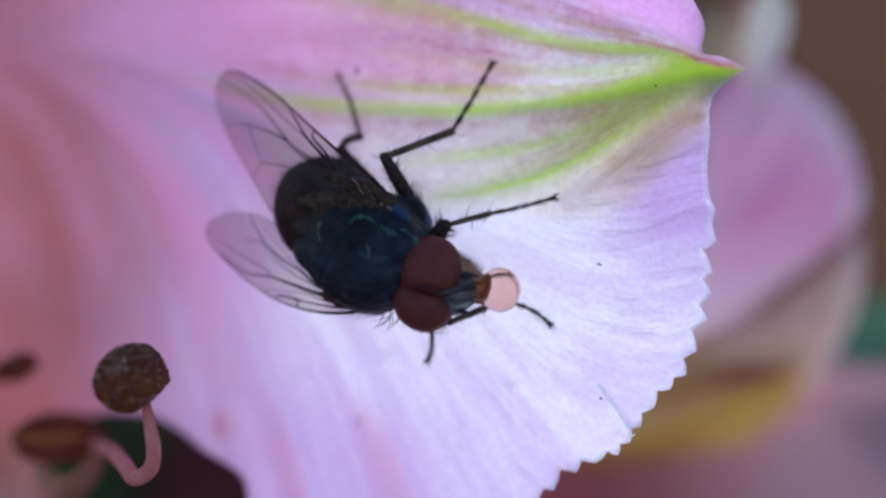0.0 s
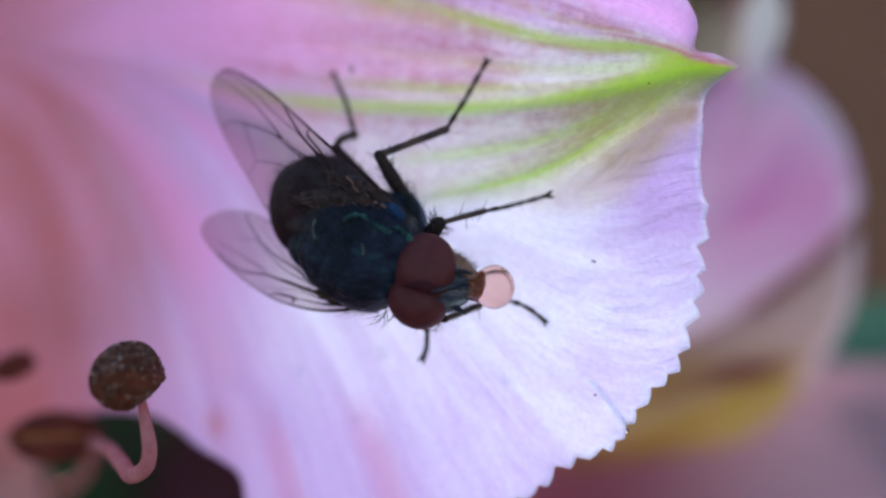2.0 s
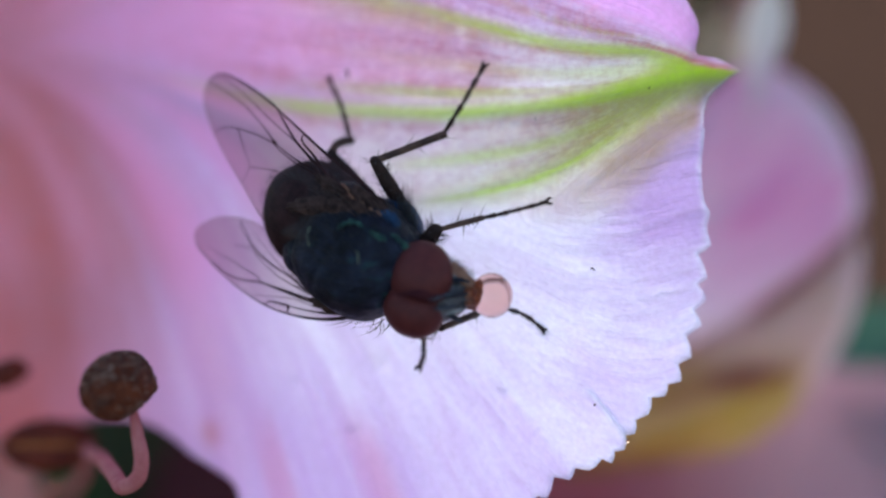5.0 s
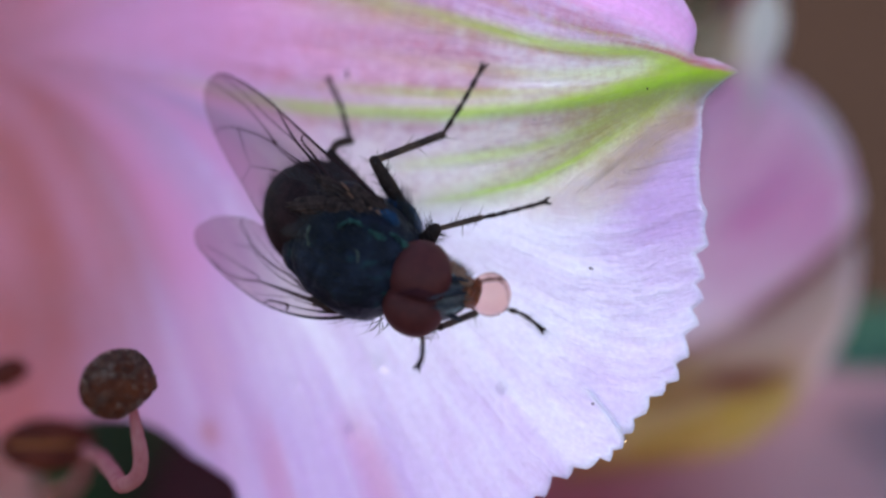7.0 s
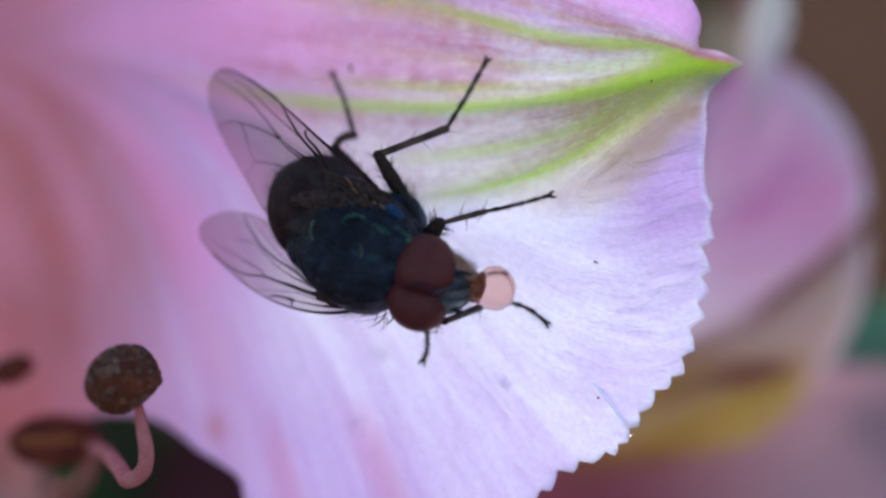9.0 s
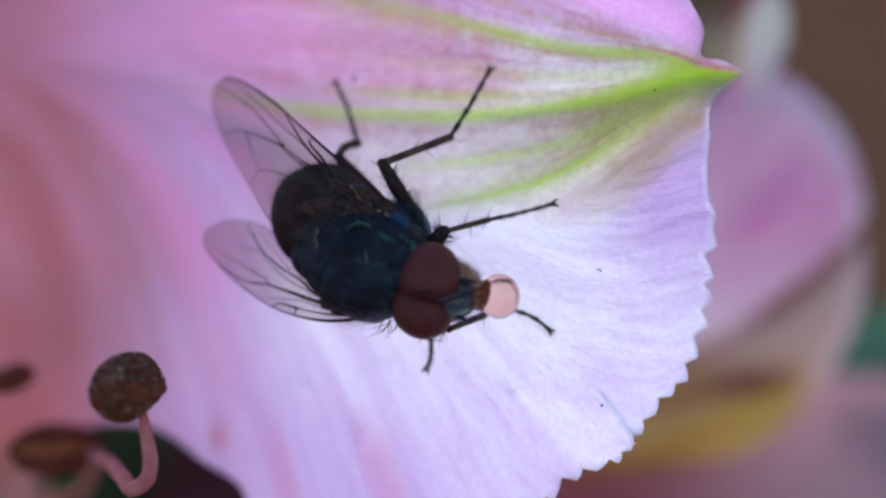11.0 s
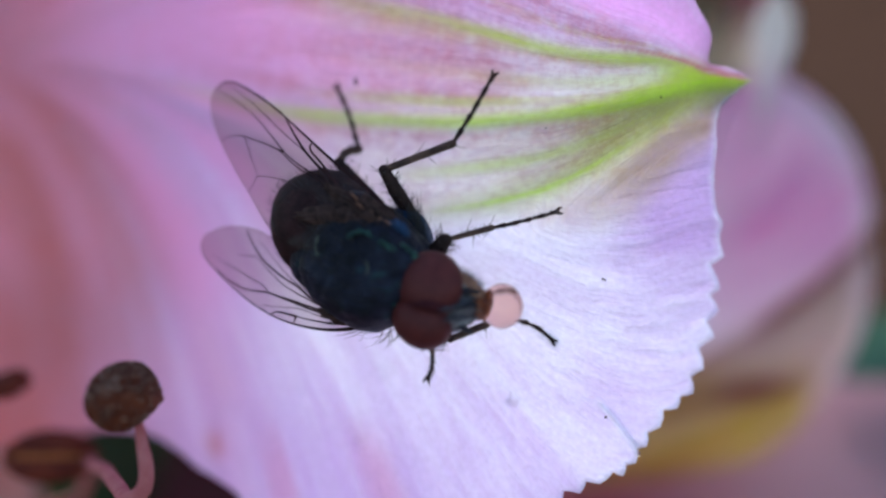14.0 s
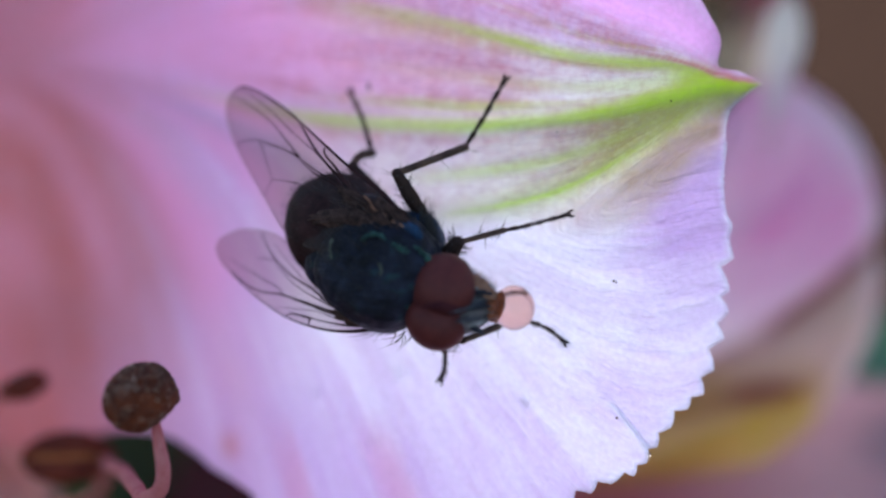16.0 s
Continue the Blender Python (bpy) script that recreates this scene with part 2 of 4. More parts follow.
def thorax_material():
    """Blue-black cuticle with broken green and teal sheen painted into its colour, and fine pale dust."""
    m, t, b = material("blue_green_metallic_cuticle")
    tc = t.nodes.new("ShaderNodeTexCoord").outputs["Object"]
    big = node(t, "TexNoise", Vector=tc, Scale=650.0, Detail=6.0, Roughness=0.7).outputs[0]
    mid = node(t, "TexNoise", Vector=node(t, "Mapping", Vector=tc, Rotation=(0.3, 0.7, 0.5), Scale=(0.6, 1.0, 1.5)).outputs[0], Scale=1500.0, Detail=5.0, Roughness=0.65).outputs[0]
    fine = node(t, "TexNoise", Vector=tc, Scale=9000.0, Detail=3.0).outputs[0]
    col = ramp(t, big, [(0.38, (0.006, 0.007, 0.011)), (0.52, (0.014, 0.016, 0.029)), (0.68, (0.027, 0.035, 0.062))])
    col = mixed(t, ramp(t, maths(t, "ADD", maths(t, "MULTIPLY", mid, 0.7), maths(t, "MULTIPLY", big, 0.3)), [(0.56, (0,) * 3), (0.66, (0.7,) * 3)]), col, (0.016, 0.062, 0.060))
    col = mixed(t, ramp(t, fine, [(0.62, (0,) * 3), (0.72, (0.45,) * 3)]), col, (0.06, 0.065, 0.055))
    t.links.new(col, b.inputs["Base Color"])
    b.inputs["Metallic"].default_value, b.inputs["Specular IOR Level"].default_value = 0.2, 0.14
    t.links.new(ramp(t, mid, [(0.4, (0.6,) * 3), (0.65, (0.34,) * 3)]), b.inputs["Roughness"])
    h = maths(t, "ADD", mid, maths(t, "MULTIPLY", fine, 0.25))
    t.links.new(node(t, "Bump", Strength=0.8, Distance=0.00025, Height=h).outputs[0], b.inputs["Normal"])
    return m


def wing_material():
    m, t, b = material("smoky_wing_membrane")
    tc = t.nodes.new("ShaderNodeTexCoord").outputs["Object"]
    n = node(t, "TexNoise", Vector=tc, Scale=500.0, Detail=4.0).outputs[0]
    t.links.new(ramp(t, n, [(0.3, (0.05, 0.035, 0.035)), (0.7, (0.09, 0.065, 0.065))]), b.inputs["Base Color"])
    b.inputs["Roughness"].default_value = 0.35
    fine = node(t, "TexNoise", Vector=tc, Scale=5000.0, Detail=2.0).outputs[0]
    t.links.new(node(t, "Bump", Strength=0.2, Distance=0.00003, Height=fine).outputs[0], b.inputs["Normal"])
    clear = node(t, "BsdfTransparent", Color=(0.86, 0.78, 0.76, 1)).outputs[0]
    mix = node(t, "MixShader", Fac=0.22)
    t.links.new(clear, mix.inputs[1])
    t.links.new(b.outputs[0], mix.inputs[2])
    t.links.new(mix.outputs[0], t.nodes["Material Output"].inputs[0])
    return m


def drop_material():
    m, t, b = material("clear_pink_liquid")
    b.inputs["Base Color"].default_value = (0.91, 0.60, 0.50, 1)
    b.inputs["Transmission Weight"].default_value, b.inputs["Roughness"].default_value, b.inputs["IOR"].default_value = 1.0, 0.0, 1.38
    return m


METALLIC, WING, DROP = thorax_material(), wing_material(), drop_material()
DEW = DROP.copy()
DEW.name = "clear_dew"
DEW.node_tree.nodes["Principled BSDF"].inputs["Base Color"].default_value = (0.97, 0.98, 0.95, 1)

# ---- building helpers ----
ORIGIN = {}


def thing(name, origin, label, category, group="", kind=""):
    ob = new(name)
    ob.empty_display_size = 0.002
    ob.matrix_world = BASE @ Matrix.Translation(Vector(origin) * MM)
    ORIGIN[ob.name] = np.array(origin, float)
    return tagged(ob, label, category, group, kind)


def part(name, shape, mat, parent, label="", smooth=True, kind=""):
    """Links verts and faces (in flower space) as one mesh under a thing or a part."""
    verts, faces = shape[0], shape[1]
    root = parent
    while root.parent:
        root = root.parent
    me = bpy.data.meshes.new(name)
    me.from_pydata(((np.asarray(verts, float) - ORIGIN[root.name]) * MM).tolist(), [], [list(map(int, f)) for f in faces])
    if smooth:
        me.shade_smooth()
    me.materials.append(mat)
    ob = new(name, me)
    ob.parent = parent
    return tagged(ob, label, "", "", kind)


def unit(v):
    v = np.asarray(v, float)
    return v / np.linalg.norm(v)


def curve(points, n):
    """A smooth line through the points (Catmull-Rom), n samples."""
    p = np.asarray(points, float)
    if len(p) == 2:
        return p[0] + (p[1] - p[0]) * np.linspace(0, 1, n)[:, None]
    p = np.vstack([2 * p[0] - p[1], p, 2 * p[-1] - p[-2]])
    u = np.linspace(0, len(p) - 3 - 1e-9, n)
    i, f = u.astype(int), (u % 1)[:, None]
    a, b, c, d = p[i], p[i + 1], p[i + 2], p[i + 3]
    return 0.5 * (2 * b + (c - a) * f + (2 * a - 5 * b + 4 * c - d) * f**2 + (3 * b - a - 3 * c + d) * f**3)


def tube(points, radii, n=24, sides=10, rough=0.0, seed=0):
    line = curve(points, n)
    rad = np.interp(np.linspace(0, 1, n), np.linspace(0, 1, len(radii)), radii)
    rng = np.random.default_rng(seed)
    tangent = np.gradient(line, axis=0)
    side = np.cross(tangent[0], (0.31, 0.17, 0.93))
    verts, ang = [], np.linspace(0, 2 * np.pi, sides, endpoint=False)
    for k in range(n):
        t = unit(tangent[k])
        side = unit(side - t * (side @ t))
        up = np.cross(t, side)
        r = rad[k] * (1 + rough * rng.normal(size=sides))
        verts += list(line[k] + (np.cos(ang) * r)[:, None] * side + (np.sin(ang) * r)[:, None] * up)
    faces = [(k * sides + j, k * sides + (j + 1) % sides, (k + 1) * sides + (j + 1) % sides, (k + 1) * sides + j) for k in range(n - 1) for j in range(sides)]
    faces += [list(range(sides))[::-1], [(n - 1) * sides + j for j in range(sides)]]
    return verts, faces


def frame_of(forward, up):
    """Columns: forward, left, up."""
    f = unit(forward)
    u = unit(np.asarray(up, float) - f * (np.asarray(up, float) @ f))
    return np.stack([f, np.cross(u, f), u], 1)


def blob(centre, axes, radii, shape=None, nu=40, nv=28):
    """An ellipsoid in the frame axes, bent by shape(unit points) -> factors or points."""
    th = np.linspace(0, np.pi, nv)[1:-1]
    ph = np.linspace(0, 2 * np.pi, nu, endpoint=False)
    pts = [(1, 0, 0)] + [(math.cos(a), math.sin(a) * math.cos(p), math.sin(a) * math.sin(p)) for a in th for p in ph] + [(-1, 0, 0)]
    pts = np.array(pts)
    loc = pts * np.asarray(radii)
    if shape is not None:
        loc = shape(pts, loc)
    verts = np.asarray(centre) + loc @ axes.T
    m = nv - 2
    faces = [(0, 1 + j, 1 + (j + 1) % nu) for j in range(nu)]
    faces += [(1 + k * nu + j, 1 + k * nu + (j + 1) % nu, 1 + (k + 1) * nu + (j + 1) % nu, 1 + (k + 1) * nu + j)[::-1] for k in range(m - 1) for j in range(nu)]
    last = 1 + m * nu
    faces += [(last, 1 + (m - 1) * nu + (j + 1) % nu, 1 + (m - 1) * nu + j) for j in range(nu)]
    return verts, faces


def bristles(rows, sides=3, steps=4):
    """Curved tapering hairs: (root, direction, length, radius, bend)."""
    verts, faces = [], []
    for root, way, length, radius, bend in rows:
        root, way = np.asarray(root, float), unit(way)
        side = unit(np.cross(way, (0.3, 0.5, 0.81)))
        up = np.cross(way, side)
        base = len(verts)
        for k in range(steps):
            f = k / (steps - 1)
            c = root + way * length * f + np.asarray(bend) * length * f * f
            r = radius * (1 - 0.93 * f)
            verts += [c + r * (math.cos(a) * side + math.sin(a) * up) for a in np.arange(sides) * 2 * np.pi / sides]
        faces += [(base + k * sides + j, base + k * sides + (j + 1) % sides, base + (k + 1) * sides + (j + 1) % sides, base + (k + 1) * sides + j) for k in range(steps - 1) for j in range(sides)]
    return verts, faces


def joined(*shapes):
    verts, faces = [], []
    for v, f in shapes:
        faces += [[i + len(verts) for i in face] for face in f]
        verts += list(v)
    return verts, faces


# ---- setting ----
rng = np.random.default_rng(3)
size, cells = 60.0, 90
axis = np.sign(np.linspace(-1, 1, cells)) * np.abs(np.linspace(-1, 1, cells)) ** 3 * size
gx, gy = np.meshgrid(axis, axis)
gz = np.array([[0.02 * noise.noise((x * 3, y * 3, 0)) + 0.012 * noise.noise((x * 11, y * 11, 5)) for x in axis] for y in axis]) - 0.02
me = bpy.data.meshes.new("ground")
me.from_pydata(np.stack([gx, gy, gz], -1).reshape(-1, 3).tolist(), [], [(j * cells + i, j * cells + i + 1, (j + 1) * cells + i + 1, (j + 1) * cells + i) for j in range(cells - 1) for i in range(cells - 1)])
me.shade_smooth()
me.materials.append(SOIL)
tagged(new("ground", me), "bare brown garden soil", "ground", kind="structure")


# ---- petals ----
def bell(d, w):
    return np.exp(-(d / w) ** 2)


def smooth(a, b, x):
    t = np.clip((x - a) / (b - a), 0, 1)
    return t * t * (3 - 2 * t)


def surface(x):
    """How deep the big tepal lies at x: sloping away towards the throat."""
    u = np.clip(-x - 4, 0, None)
    return 38.2 - 0.33 * x + np.where(u < 8, 0.03 * u * u, 1.92 + 0.48 * (u - 8))


def waves(q, x, seed, n=26, low=0.25, high=4.0):
    rng = np.random.default_rng(seed)
    k, p, s, a = rng.uniform(low, high, n), rng.uniform(0, 6.28, n), rng.uniform(-0.12, 0.12, n), rng.normal(size=n)
    return sum(a[i] * np.sin(k[i] * q + p[i] + s[i] * x) / k[i] ** 0.6 for i in range(n)) / math.sqrt(n)


MIDRIB = [(-33.04, 12.79), (-14.89, 8.24), (-6.55, 5.86), (-0.72, 5.17), (2.38, 5.16), (5.13, 5.39), (7.20, 5.77), (8.84, 6.11), (10.08, 6.15)]
LOWER_VEIN = [(-4.90, 1.01), (-0.93, 1.76), (1.57, 2.13), (3.58, 2.62), (5.32, 3.46), (6.83, 4.46), (8.12, 5.39), (9.55, 6.08)]
UPPER_VEIN = [(-6.31, 10.24), (-1.79, 9.23), (1.37, 8.27), (3.58, 7.54), (5.52, 7.09), (7.39, 6.86), (8.84, 6.42), (9.90, 6.20)]


def line_z(points, x):
    c = curve(points, 200)
    return np.interp(x, c[:, 0], c[:, 1])


def fan(x, z):
    """The vein coordinate of the big tepal, constant along each vein."""
    xc = np.clip(x, -22, 7.2)
    grow = (xc + 16.3 - (xc + 12.2) ** 3 / (3 * 19.8**2)) / 4.17
    zm, zl, zu = line_z(MIDRIB, x), line_z(LOWER_VEIN, x), line_z(UPPER_VEIN, x)
    below = 4.2 * np.arcsinh((zm - z) * np.exp(3.96 - grow) / 4.2)
    band = 3.5 * (zm - z) / np.maximum(zm - zl, 0.25)
    mix = smooth(-1.6, 0.4, z - zl) * smooth(-7, 0, x)
    above = -3.5 * (z - zm) / np.maximum(zu - zm, 0.25)
    return np.where(z > zm, above, below + (band - below) * mix)


def attributes(ob, **values):
    for name, v in values.items():
        a = ob.data.attributes.new(name, "FLOAT_VECTOR" if np.ndim(v) == 2 else "FLOAT", "POINT")
        a.data.foreach_set("vector" if np.ndim(v) == 2 else "value", np.asarray(v, np.float32).ravel())


def sheet_faces(na, nr):
    """A disc of nr rings of na points round one middle point."""
    f = [(0, 1 + j, 1 + (j + 1) % na) for j in range(na)]
    return f + [(1 + k * na + j, 1 + (k + 1) * na + j, 1 + (k + 1) * na + (j + 1) % na, 1 + k * na + (j + 1) % na) for k in range(nr - 1) for j in range(na)]


def big_tepal(parent):
    top = [(10.30, 6.12), (9.76, 5.75), (9.12, 5.08), (9.14, 4.04), (9.03, 2.92), (9.09, 1.86), (9.27, 1.33), (9.18, 0.87), (9.30, 0.25)]
    tips = [(9.30, 0.25), (9.16, -0.85), (9.11, -1.57), (8.96, -2.44), (8.64, -3.53), (8.32, -4.34), (7.81, -4.87), (7.29, -5.52), (6.85, -6.22), (6.52, -6.77), (6.10, -7.26), (5.36, -7.58), (4.69, -7.97), (3.95, -8.65), (3.28, -9.15), (2.48, -9.94), (1.57, -10.43)]
    rest = [(1.57, -10.43), (-1.79, -11.59), (-6.10, -12.00), (-7.70, -10.95), (-7.84, -10.04), (-8.10, -9.30), (-8.96, -8.83), (-10.06, -8.40), (-11.01, -7.86), (-12.45, -7.40), (-15.24, -7.54), (-20.16, -8.88), (-30.17, -10.30), (-41.69, -2.21), (-43.98, 11.19),
            (-33.04, 18.84), (-14.89, 16.60), (-1.79, 14.08), (5.89, 11.37), (7.86, 9.51), (8.51, 8.48), (8.86, 7.58), (8.82, 6.73), (9.46, 6.53), (10.30, 6.12)]
    rng, saw = np.random.default_rng(11), []
    for a, b in zip(np.array(tips[:-1]), np.array(tips[1:])):
        step = np.linalg.norm(b - a)
        inward = np.array([b[1] - a[1], a[0] - b[0]]) / step
        dent = a + (b - a) * rng.uniform(0.3, 0.5) + inward * step * rng.uniform(0.26, 0.40)
        saw += [a, 0.5 * (a + dent) + 0.02 * rng.normal(size=2), dent, 0.5 * (dent + b) - inward * 0.05]
    saw = np.array(saw + [tips[-1]])
    u = np.linspace(0, len(saw) - 1, 520)
    saw = np.stack([np.interp(u, np.arange(len(saw)), saw[:, k]) for k in (0, 1)], 1)
    upper, lower = curve(top, 181), curve(rest, 501)
    upper[40:] += 0.014 * rng.normal(size=(141, 1)) * (1, 0)
    line = np.vstack([upper[:-1], saw[:-1], lower[:-1]])
    na, nr = len(line), 64
    mid = np.array((-3.10, 2.39))
    f = np.linspace(0, 1, nr + 1)[1:] ** 0.8
    plan = np.vstack([mid[None], (mid + (line - mid) * f[:, None, None]).reshape(-1, 2)])
    x, z = plan.T
    q = fan(x, z)
    zm, zl, zu = line_z(MIDRIB, x), line_z(LOWER_VEIN, x), line_z(UPPER_VEIN, x)
    deep = surface(x)
    deep = deep + (0.07 * waves(q, x, 2) + 0.14 * waves(q, x, 4, 8, 0.1, 0.7)) * smooth(-16, -3, x) * (1 - 0.92 * smooth(3.5, 7.5, x) * smooth(-1.2, 0, z - zl))
    lobe = smooth(0, 2.5, z - zu) * smooth(2, 9, x)
    deep = deep + 0.25 * bell(z - zm, 0.5) * smooth(-8, 4, x) - 0.2 * lobe
    deep = deep - 0.5 * smooth(10, 16, np.hypot(x - 0, z + 2)) * smooth(0, -6, z)
    fold = np.array([(5.36, -4.82), (5.93, -5.51), (6.55, -6.35)])
    near = np.abs(z - np.interp(x, fold[:, 0], fold[:, 1])) * 0.7
    deep = deep - 0.20 * bell(near, 0.11) * smooth(fold[0, 0] - 0.2, fold[0, 0] + 0.3, x) * smooth(fold[2, 0] + 0.2, fold[2, 0] - 0.1, x)
    for spot in ((-5.34, -5.17), (-2.01, -4.25), (2.48, -5.11), (-3.10, -6.87)):
        deep = deep - 0.15 * bell(np.hypot(x - spot[0], z - spot[1]), 0.2)
    flap = smooth(8.55, 8.9, x) * smooth(-0.06, 0.10, z - np.interp(x, [8.7, 10.2], [6.40, 6.14]))
    deep = deep - 0.16 * flap
    back = deep + 0.10
    n = len(plan)
    verts = np.vstack([np.stack([x, deep, z], 1), np.stack([x, back, z], 1)])
    faces = sheet_faces(na, nr)
    rim = 1 + (nr - 1) * na
    faces = faces + [tuple(i + n for i in f[::-1]) for f in faces]
    faces += [(rim + j, rim + n + j, rim + n + (j + 1) % na, rim + (j + 1) % na) for j in range(na)]
    ob = part("tepal", (verts, faces), PETAL, parent, "large lilac tepal with toothed edge and green veins running to a green tip")
    tip = smooth(3.5, 9.0, x)
    start = 0.15 + 1.5 * smooth(9.5, 3, x)
    green = 0.95 * bell(z - zm, 0.25 + 0.25 * tip) * smooth(-14, -2, x) * (0.75 + 0.25 * tip)
    green = np.maximum(green, (0.30 + 0.12 * tip) * bell(z - zl, 0.5) * smooth(-3, 2.5, x))
    green = np.maximum(green, 0.75 * bell(z - zl, 0.15) * smooth(-2, 2.5, x) * (0.30 + 0.70 * smooth(7.8, 4.8, x)))
    green = np.maximum(green, 0.72 * bell(z - zu, 0.24) * smooth(-7, 3, x))
    green = np.maximum(green, np.clip(0.9 * waves(q, x, 53, 12, 1.5, 6) - 0.25, 0, 0.5) * smooth(0.2, 0.8, z - zm) * smooth(-9, -1, x) * smooth(start + 0.3, start - 0.5, z - zu))
    inside = smooth(-0.5, 0.1, z - zm) * smooth(0.09, -0.06, z - zu)
    green = np.maximum(green, 0.42 * smooth(3.5, 8.5, x) * smooth(-0.3, 0.3, z - zl) * smooth(0.3, -0.1, z - zm))
    extra = line_z([(-3.55, 3.05), (-0.51, 3.29), (2.38, 3.56), (4.56, 4.05), (6.65, 4.87), (8.66, 5.84)], x)
    green = np.maximum(green, 0.4 * bell(z - extra, 0.22) * smooth(-3, 1.5, x))
    green = np.maximum(green, 0.32 * bell(z - 0.5 * (zm + zu), 0.25) * smooth(-6, 2.5, x))
    green = np.maximum(green, 0.85 * smooth(6.2, 8.5, x) * inside)
    reach = np.interp(x, [1, 2.4, 4.5, 6.6, 8.7, 10], [0.2, 0.75, 1.9, 2.7, 1.9, 0.6])
    wash = ((0.46 + 0.20 * smooth(4, 7, x)) * smooth(-reach - 0.7, -reach * 0.6 + 0.2, z - zl) + 0.36 * smooth(-0.6, 0.5, z - zl)) * smooth(0.7, -0.3, z - zu) * smooth(-6, 1.5, x)
    wash = 1.15 * wash * (0.35 + 0.65 * smooth(1, 6.5, x))
    wash = wash * (1 - 0.75 * smooth(0.2, 0.8, z - zm))
    wash = np.maximum(wash, 0.30 * smooth(0.5, -0.2, z - zu) * smooth(0.1, 0.9, z - zm) * smooth(-10, 0, x))
    flush = 0.65 * bell(z - zu - start, 0.40) * smooth(-6, 2, x) + (0.56 + np.clip(2.4 * waves(q, x, 51, 14, 2, 9), -0.35, 1.1)) * smooth(0.1, 1.2, z - zm) * smooth(9, 3, x) * (0.25 + 0.75 * smooth(-12, -3, x))
    pink = 0.12 + 0.58 * smooth(2, 12, np.hypot(x - 2.5, z)) + 0.5 * smooth(-2, -13, x) + 0.6 * smooth(0.3, 2.0, z - zu - start) + 0.15 * smooth(0, 3, z - zm) - 0.12 * bell(np.hypot(x - 2, z - 0.5), 5) + 0.22 * smooth(-4, -8, z) * smooth(3, -3, x)
    pink = pink + 0.35 * waves(q, x, 21, 7, 0.25, 0.9) * smooth(-1, -9, x)
    pink = pink + 0.85 * smooth(4.5, 8.0, x) * smooth(-2.5, 1.5, z) * smooth(0.3, -1.0, z - zl)
    magenta = (0.85 - 0.35 * smooth(0.9, 2.2, z - zu - start)) * smooth(start - 0.3, start + 0.7, z - zu) * smooth(-4, 6, x) + np.clip(0.08 + 0.16 * smooth(-3, 3, z - zm + 2) + 0.25 * waves(q, x, 41, 7, 0.3, 1.1), 0, 0.5) * smooth(-3, -9, x) * smooth(-4, 1, z) + np.clip(0.12 + 0.45 * waves(q, x, 43, 12, 0.8, 4.0), 0, 0.5) * smooth(0.5, 2, z - zm) * smooth(6, 0, x) * smooth(-9, -5, x)
    pale = bell((z - 0.5 * (zm + zu)) / np.maximum(zu - zm, 0.3), 0.35) * smooth(1.5, 3.5, x) * smooth(8.2, 6.6, x)
    flush, wash, pink = flush * (1 - 0.8 * pale), wash * (1 - 0.7 * pale), pink - 0.4 * pale
    # pale streak that paints the highlight along the fold
    crease_highlight = 1.3 * bell(near, 0.07) * smooth(fold[0, 0] - 0.3, fold[0, 0] + 0.5, x) * smooth(fold[2, 0] + 0.3, fold[2, 0], x)
    pink = pink - 1.2 * crease_highlight - 0.5 * smooth(0.9, 2.2, z - zu - start) * smooth(3, 7, x)
    middle = smooth(-8.5, -5, x) * smooth(3, -1, x)
    pink = pink + 0.35 * middle * smooth(-1.5, 0.5, z - zm)
    flush = flush + 0.25 * middle * smooth(-1.0, 0.5, z - zm)
    # shadow band under the midrib painted with flush; reddish edge under the upper vein
    flush = flush + 0.55 * bell(z - zm + 0.52, 0.2) * smooth(-9, -3, x) * smooth(7.5, 4.5, x) + 0.45 * bell(z - zu + 0.38, 0.18) * smooth(-9, -3, x) * smooth(8, 5, x)
    wash = np.maximum(wash, 0.30 * middle * smooth(-0.5, 0.5, z - zl) * smooth(0.3, -0.3, z - zm))
    margin = np.concatenate([[0], np.repeat(smooth(0.978, 0.998, f), na)]) * smooth(2, 6, x)
    point = smooth(10.05, 10.5, x)
    green = green * (1 - 0.9 * margin) * (1 - 0.8 * point) * (1 - flap)
    flush = flush + 0.9 * flap * (1 - point) + 0.9 * bell(np.hypot((x + 20.5) * 0.6, z - 7.5), 4.2)
    seam = bell(z - np.interp(x, [6.0, 7.4, 8.2, 8.75, 9.4, 10.2], [7.45, 7.06, 6.78, 6.52, 6.32, 6.14]), 0.055) * smooth(5.6, 8.0, x) * smooth(10.1, 9.8, x)
    wash, flush = wash * (1 - margin) * (1 - flap), flush * (1 - 0.45 * margin) + 1.3 * seam
    green = green * (1 - 0.8 * seam)
    pink = pink * (1 - 0.9 * margin) + 0.35 * margin * smooth(-0.1, 0.3, z - zm) * smooth(8.5, 9.2, x)
    streaks = np.clip(0.30 + 0.95 * waves(q, x, 31, 9, 0.3, 1.3), 0, 1)
    # salmon tint towards the throat, dark enough to paint in the shade there
    salmon = 0.95 * smooth(-8.5, -18.5, x + 0.40 * np.clip(z, 0, 20) - 0.15 * np.clip(z, -20, 0) + 0.9 * waves(q, x, 33, 7, 0.25, 1.0))
    redden = np.clip(0.60 * streaks * smooth(-4.5, -11, x - 0.15 * z) + (0.25 - 0.14 * smooth(0, -6, z)) * smooth(-3, -10, x) + 0.8 * smooth(0, 1.5, z - zm) * smooth(5, -3, x) * (0.5 + 0.5 * streaks), 0, 1)
    salmon = np.maximum(salmon, 0.9 * seam)
